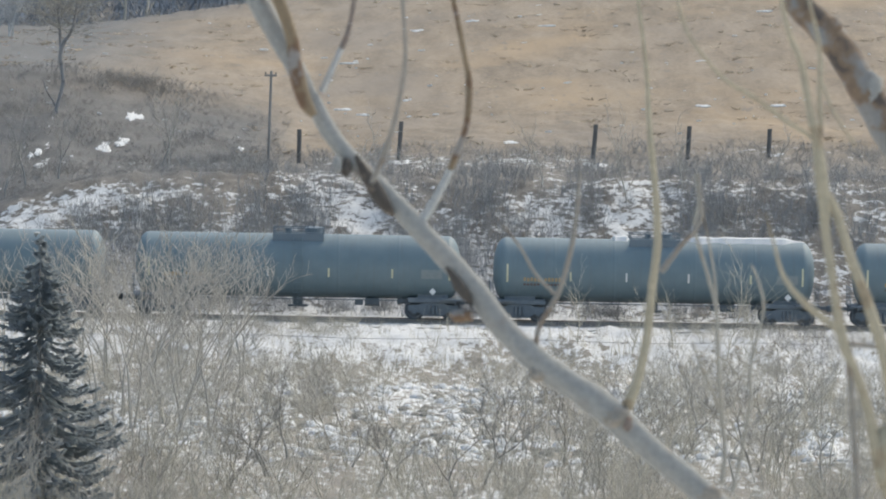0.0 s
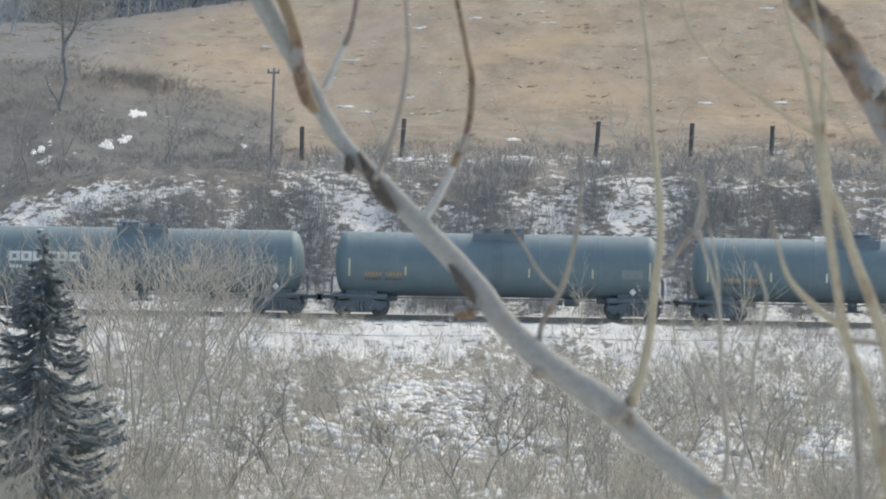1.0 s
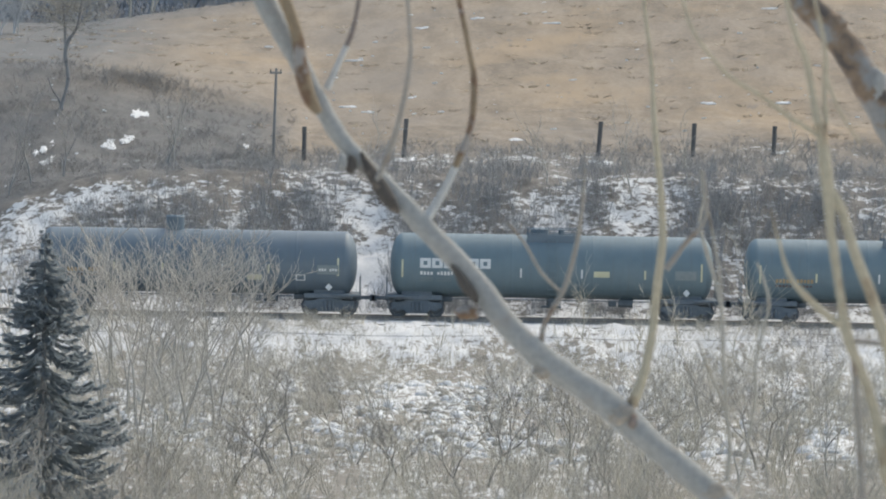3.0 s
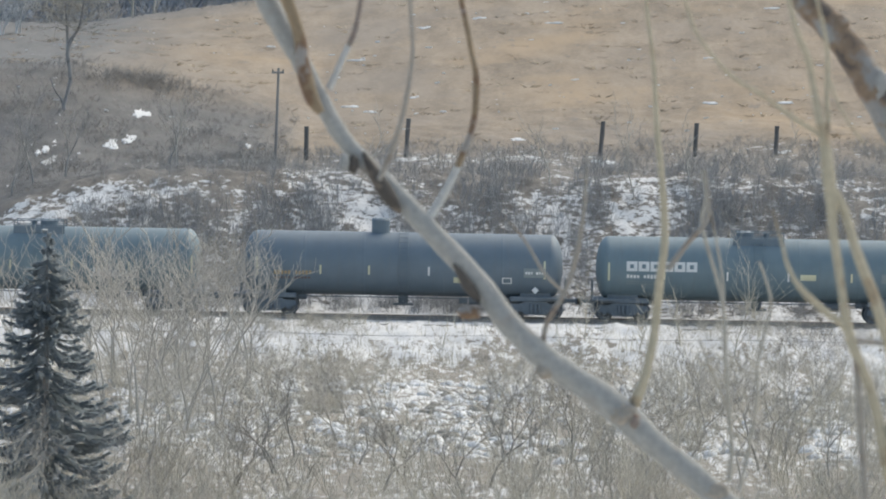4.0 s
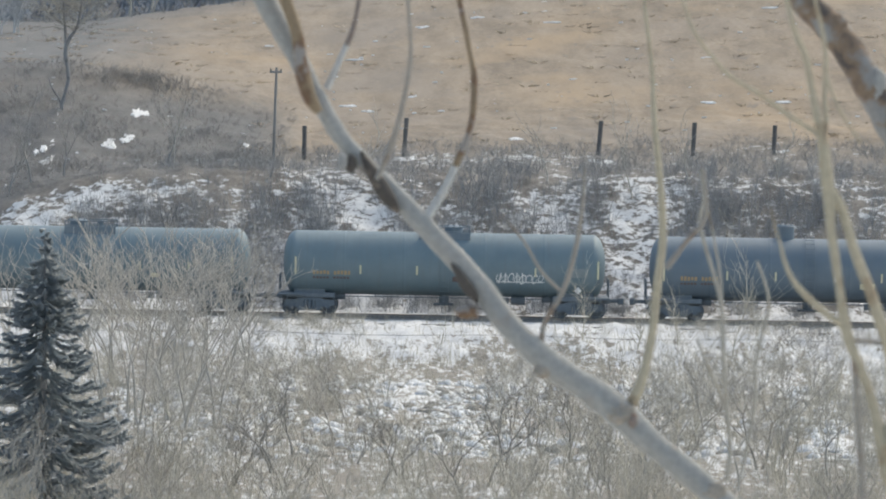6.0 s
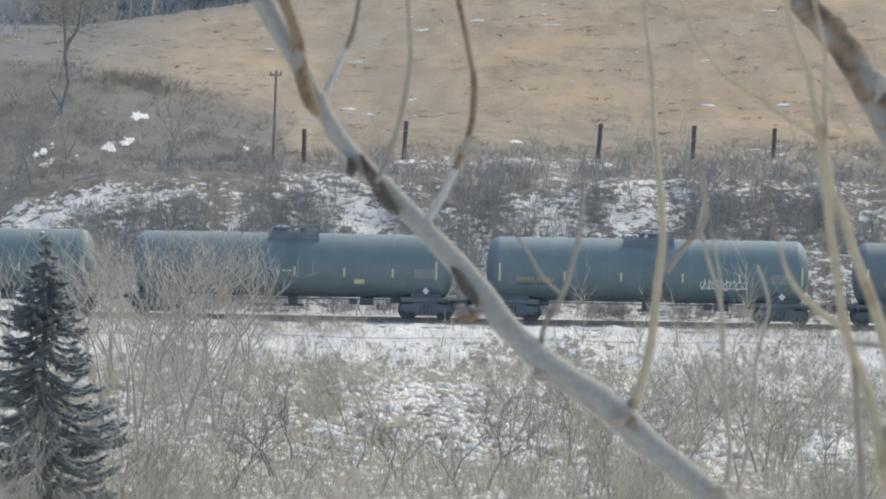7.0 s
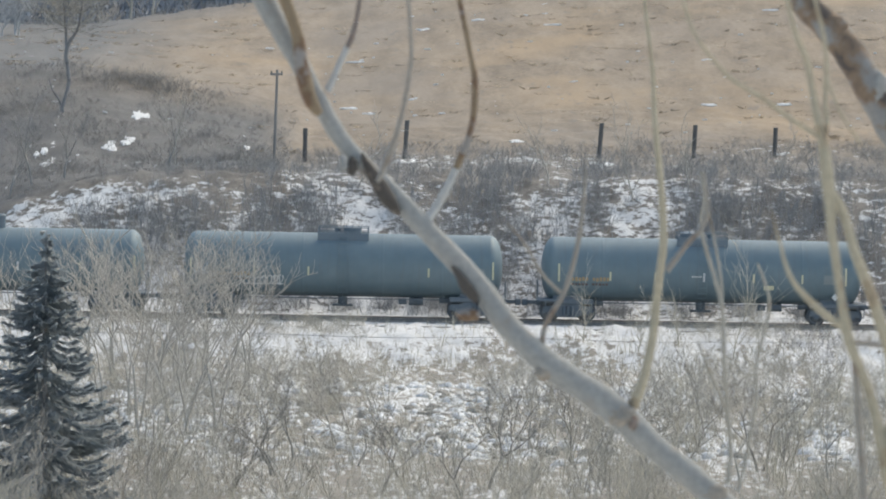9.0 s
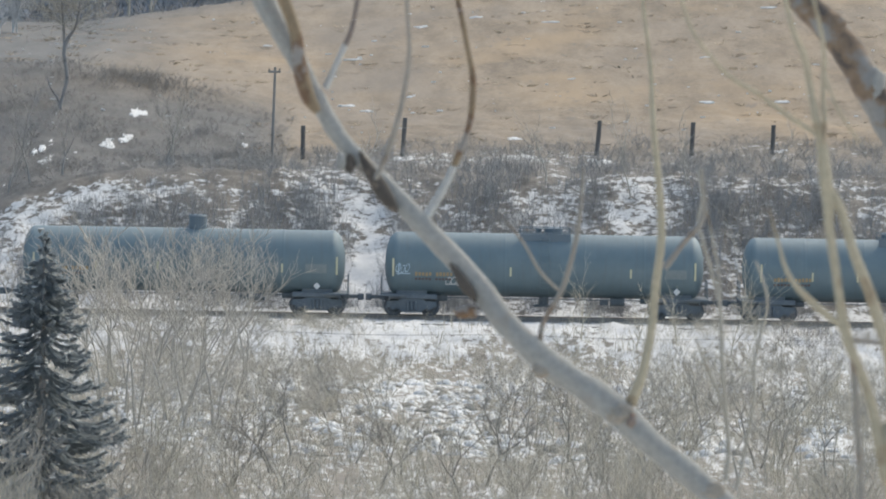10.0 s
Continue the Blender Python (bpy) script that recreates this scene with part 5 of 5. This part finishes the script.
    limb(tree, "shoot", PALE_SHOOT, 7.97, [(0.454, 14.270, 0.0086), (0.458, 14.315, 0.0082), (0.454, 14.368, 0.0077), (0.445, 14.452, 0.0073), (0.440, 14.541, 0.0069), (0.428, 14.590, 0.0065), (0.413, 14.637, 0.0060), (0.403, 14.678, 0.0056), (0.409, 14.714, 0.0051), (0.403, 14.758, 0.0046)])
    limb(tree, "shoot", PALE_SHOOT, 7.97, [(0.455, 14.364, 0.0060), (0.441, 14.404, 0.0053), (0.416, 14.460, 0.0046), (0.403, 14.492, 0.0040)])
    limb(tree, "shoot", PALE_SHOOT, 7.97, [(0.440, 14.541, 0.0053), (0.437, 14.590, 0.0046), (0.426, 14.651, 0.0040), (0.416, 14.696, 0.0033)])
    limb(tree, "shoot", PALE_SHOOT, 7.97, [(0.470, 14.256, 0.0067), (0.480, 14.297, 0.0062), (0.495, 14.390, 0.0058), (0.496, 14.461, 0.0053), (0.514, 14.542, 0.0049), (0.508, 14.581, 0.0044), (0.494, 14.616, 0.0040)])
    limb(tree, "upper_limb", PEEL, 8.8, [(1.30, 14.2, 0.07), (1.02, 14.47, 0.066), (0.854, 14.704, 0.062), (0.782, 14.807, 0.060), (0.735, 14.882, 0.058), (0.699, 14.941, 0.056), (0.658, 14.99, 0.052), (0.617, 15.029, 0.046), (0.59, 15.089, 0.04)], "thick limb with peeling brown bark")
    limb(tree, "scar", SCAR, 7.981, [(-0.130, 14.777, 0.0053), (-0.117, 14.753, 0.0177), (-0.101, 14.727, 0.0248), (-0.085, 14.703, 0.0239), (-0.070, 14.684, 0.0071)], "long dark bark scar")
    limb(tree, "scar", SCAR, 7.981, [(0.015, 14.603, 0.0044), (0.026, 14.588, 0.0124), (0.036, 14.572, 0.0177), (0.049, 14.556, 0.0142), (0.056, 14.544, 0.0044)], "long dark bark scar")
    knob(tree, "knot", AMBER_BARK, (0.042, 7.985, 14.527), 0.013, (1.5, 1, 0.8), 1.0, "brown broken knot")
    knob(tree, "knot", SCAR, (-0.145, 7.985, 14.757), 0.010, (0.9, 1, 1.4), 2.0)
    knob(tree, "knot", ASPEN, (-0.158, 7.978, 14.761), 0.009, (0.75, 0.8, 1.6), 4.0, "splintered pale stub")
    knob(tree, "knot", DULL, (0.289, 7.985, 14.372), 0.020, (1.1, 1, 0.85), 6.0, "rough brown collar")
    knob(tree, "knot", BROWN_BARK, (0.304, 7.975, 14.362), 0.010, (0.8, 1, 1.2), 21.0)
    knob(tree, "knot", DULL, (0.318, 7.980, 14.338), 0.006, (1.6, 0.6, 0.9), 23.0)
    knob(tree, "knot", DULL, (0.163, 7.986, 14.437), 0.012, (1.3, 0.6, 1.0), 8.0, "rough brown collar")
    knob(tree, "knot", DULL, (0.437, 7.988, 14.250), 0.012, (1.5, 0.7, 1.2), 11.0, "rough grey collar")
    knob(tree, "knot", PEEL, (0.668, 8.79, 14.985), 0.024, (1.0, 0.8, 1.1), 13.0, "rough grey collar")
    knob(tree, "knot", ASPEN, (0.742, 8.785, 14.885), 0.026, (0.8, 0.6, 1.2), 17.0)
    limb(tree, "twig", PEEL, 8.8, [(0.665, 14.985, 0.016), (0.636, 15.02, 0.014), (0.61, 15.06, 0.012)])
    sap = thing("aspen_sapling", "slender yellowish aspen sapling close to the camera", "tree")
    limb(sap, "stem", SHOOT, 6.0, [(0.714, 11.027, 0.0306), (0.649, 12.73, 0.0224), (0.545, 14.380, 0.0180), (0.532, 14.454, 0.0167), (0.524, 14.494, 0.0147), (0.516, 14.531, 0.0120), (0.507, 14.562, 0.0107), (0.495, 14.591, 0.0113), (0.483, 14.618, 0.0127), (0.476, 14.647, 0.0113), (0.470, 14.680, 0.0107), (0.464, 14.717, 0.0107), (0.458, 14.754, 0.0113), (0.457, 14.779, 0.0147), (0.454, 14.800, 0.0153), (0.450, 14.830, 0.0147), (0.446, 14.857, 0.0120), (0.439, 14.884, 0.0093), (0.432, 14.920, 0.0080), (0.425, 14.953, 0.0073), (0.414, 14.976, 0.0067), (0.405, 15.005, 0.0060), (0.398, 15.036, 0.0053)])
    limb(sap, "side_stem", SHOOT, 6.0, [(0.594, 14.287, 0.0180), (0.562, 14.488, 0.0173), (0.541, 14.568, 0.0160), (0.528, 14.618, 0.0153), (0.517, 14.648, 0.0147), (0.508, 14.674, 0.0133), (0.497, 14.700, 0.0127), (0.486, 14.728, 0.0113), (0.478, 14.754, 0.0113), (0.469, 14.779, 0.0113), (0.458, 14.797, 0.0093)])
    limb(sap, "twig", SHOOT, 6.0, [(0.444, 14.860, 0.0060), (0.432, 14.868, 0.0053), (0.408, 14.882, 0.0050), (0.375, 14.906, 0.0047), (0.340, 14.926, 0.0043), (0.317, 14.948, 0.0040), (0.290, 14.985, 0.0040), (0.276, 15.030, 0.0033)])
    limb(sap, "twig", SHOOT, 6.0, [(0.481, 14.626, 0.0107), (0.473, 14.638, 0.0093), (0.449, 14.655, 0.0087), (0.427, 14.675, 0.0077), (0.414, 14.691, 0.0060), (0.405, 14.710, 0.0047), (0.400, 14.729, 0.0037), (0.393, 14.751, 0.0027), (0.387, 14.773, 0.0020)])
    limb(sap, "twig", SHOOT, 6.0, [(0.448, 14.856, 0.0060), (0.450, 14.879, 0.0060), (0.448, 14.908, 0.0053), (0.449, 14.934, 0.0060), (0.448, 14.959, 0.0053), (0.443, 14.987, 0.0047), (0.434, 15.020, 0.0040), (0.429, 15.040, 0.0033)], "grey twig")
    limb(sap, "twig", SHOOT, 6.0, [(0.449, 14.932, 0.0033), (0.455, 14.916, 0.0033), (0.463, 14.897, 0.0033), (0.476, 14.875, 0.0030), (0.492, 14.853, 0.0027)])
    limb(sap, "twig", DULL, 6.0, [(0.509, 14.380, 0.0087), (0.502, 14.447, 0.0087), (0.498, 14.500, 0.0080), (0.494, 14.540, 0.0080), (0.491, 14.580, 0.0080), (0.486, 14.612, 0.0067)], "reddish brown twig")
    limb(sap, "twig", DULL, 6.0, [(0.485, 14.620, 0.0060), (0.500, 14.619, 0.0060), (0.515, 14.617, 0.0060), (0.534, 14.613, 0.0053)])


# ---------------------------------------------------------------- build
build_ground()
build_track()
TRAIN = build_train()
spruce((-12.5, 160, -1.6), 9.55, 4.2, 5, "dark green spruce dusted with a little snow")
build_plants()
far_forest()
build_slope_things()
build_near_branches()

SPEED = 362 / PX


def motions():
    """The train rolls past, easing by a third of a metre once just after the start, its wheels turning."""
    times = [0.0, 0.25, 0.5, 0.6, 0.7, 0.8, 0.9] + [0.5 * k for k in range(2, 21)]
    ease = {0.0: 0.33, 0.25: 0.33, 0.5: 0.33, 0.6: 0.24, 0.7: 0.10, 0.8: 0.0}
    spin = math.degrees(SPEED / 0.455)
    for car, wheels, x0 in TRAIN:
        walk(car, [(t, pose(x0 + SPEED * t + ease.get(t, 0.0), 250, 0)) for t in times])
        for w in wheels:
            p = w.location.copy()
            walk(w, [(k / 15, pose(p.x, p.y, p.z, 0, spin * k / 15, 0)) for k in range(151)])


motions()
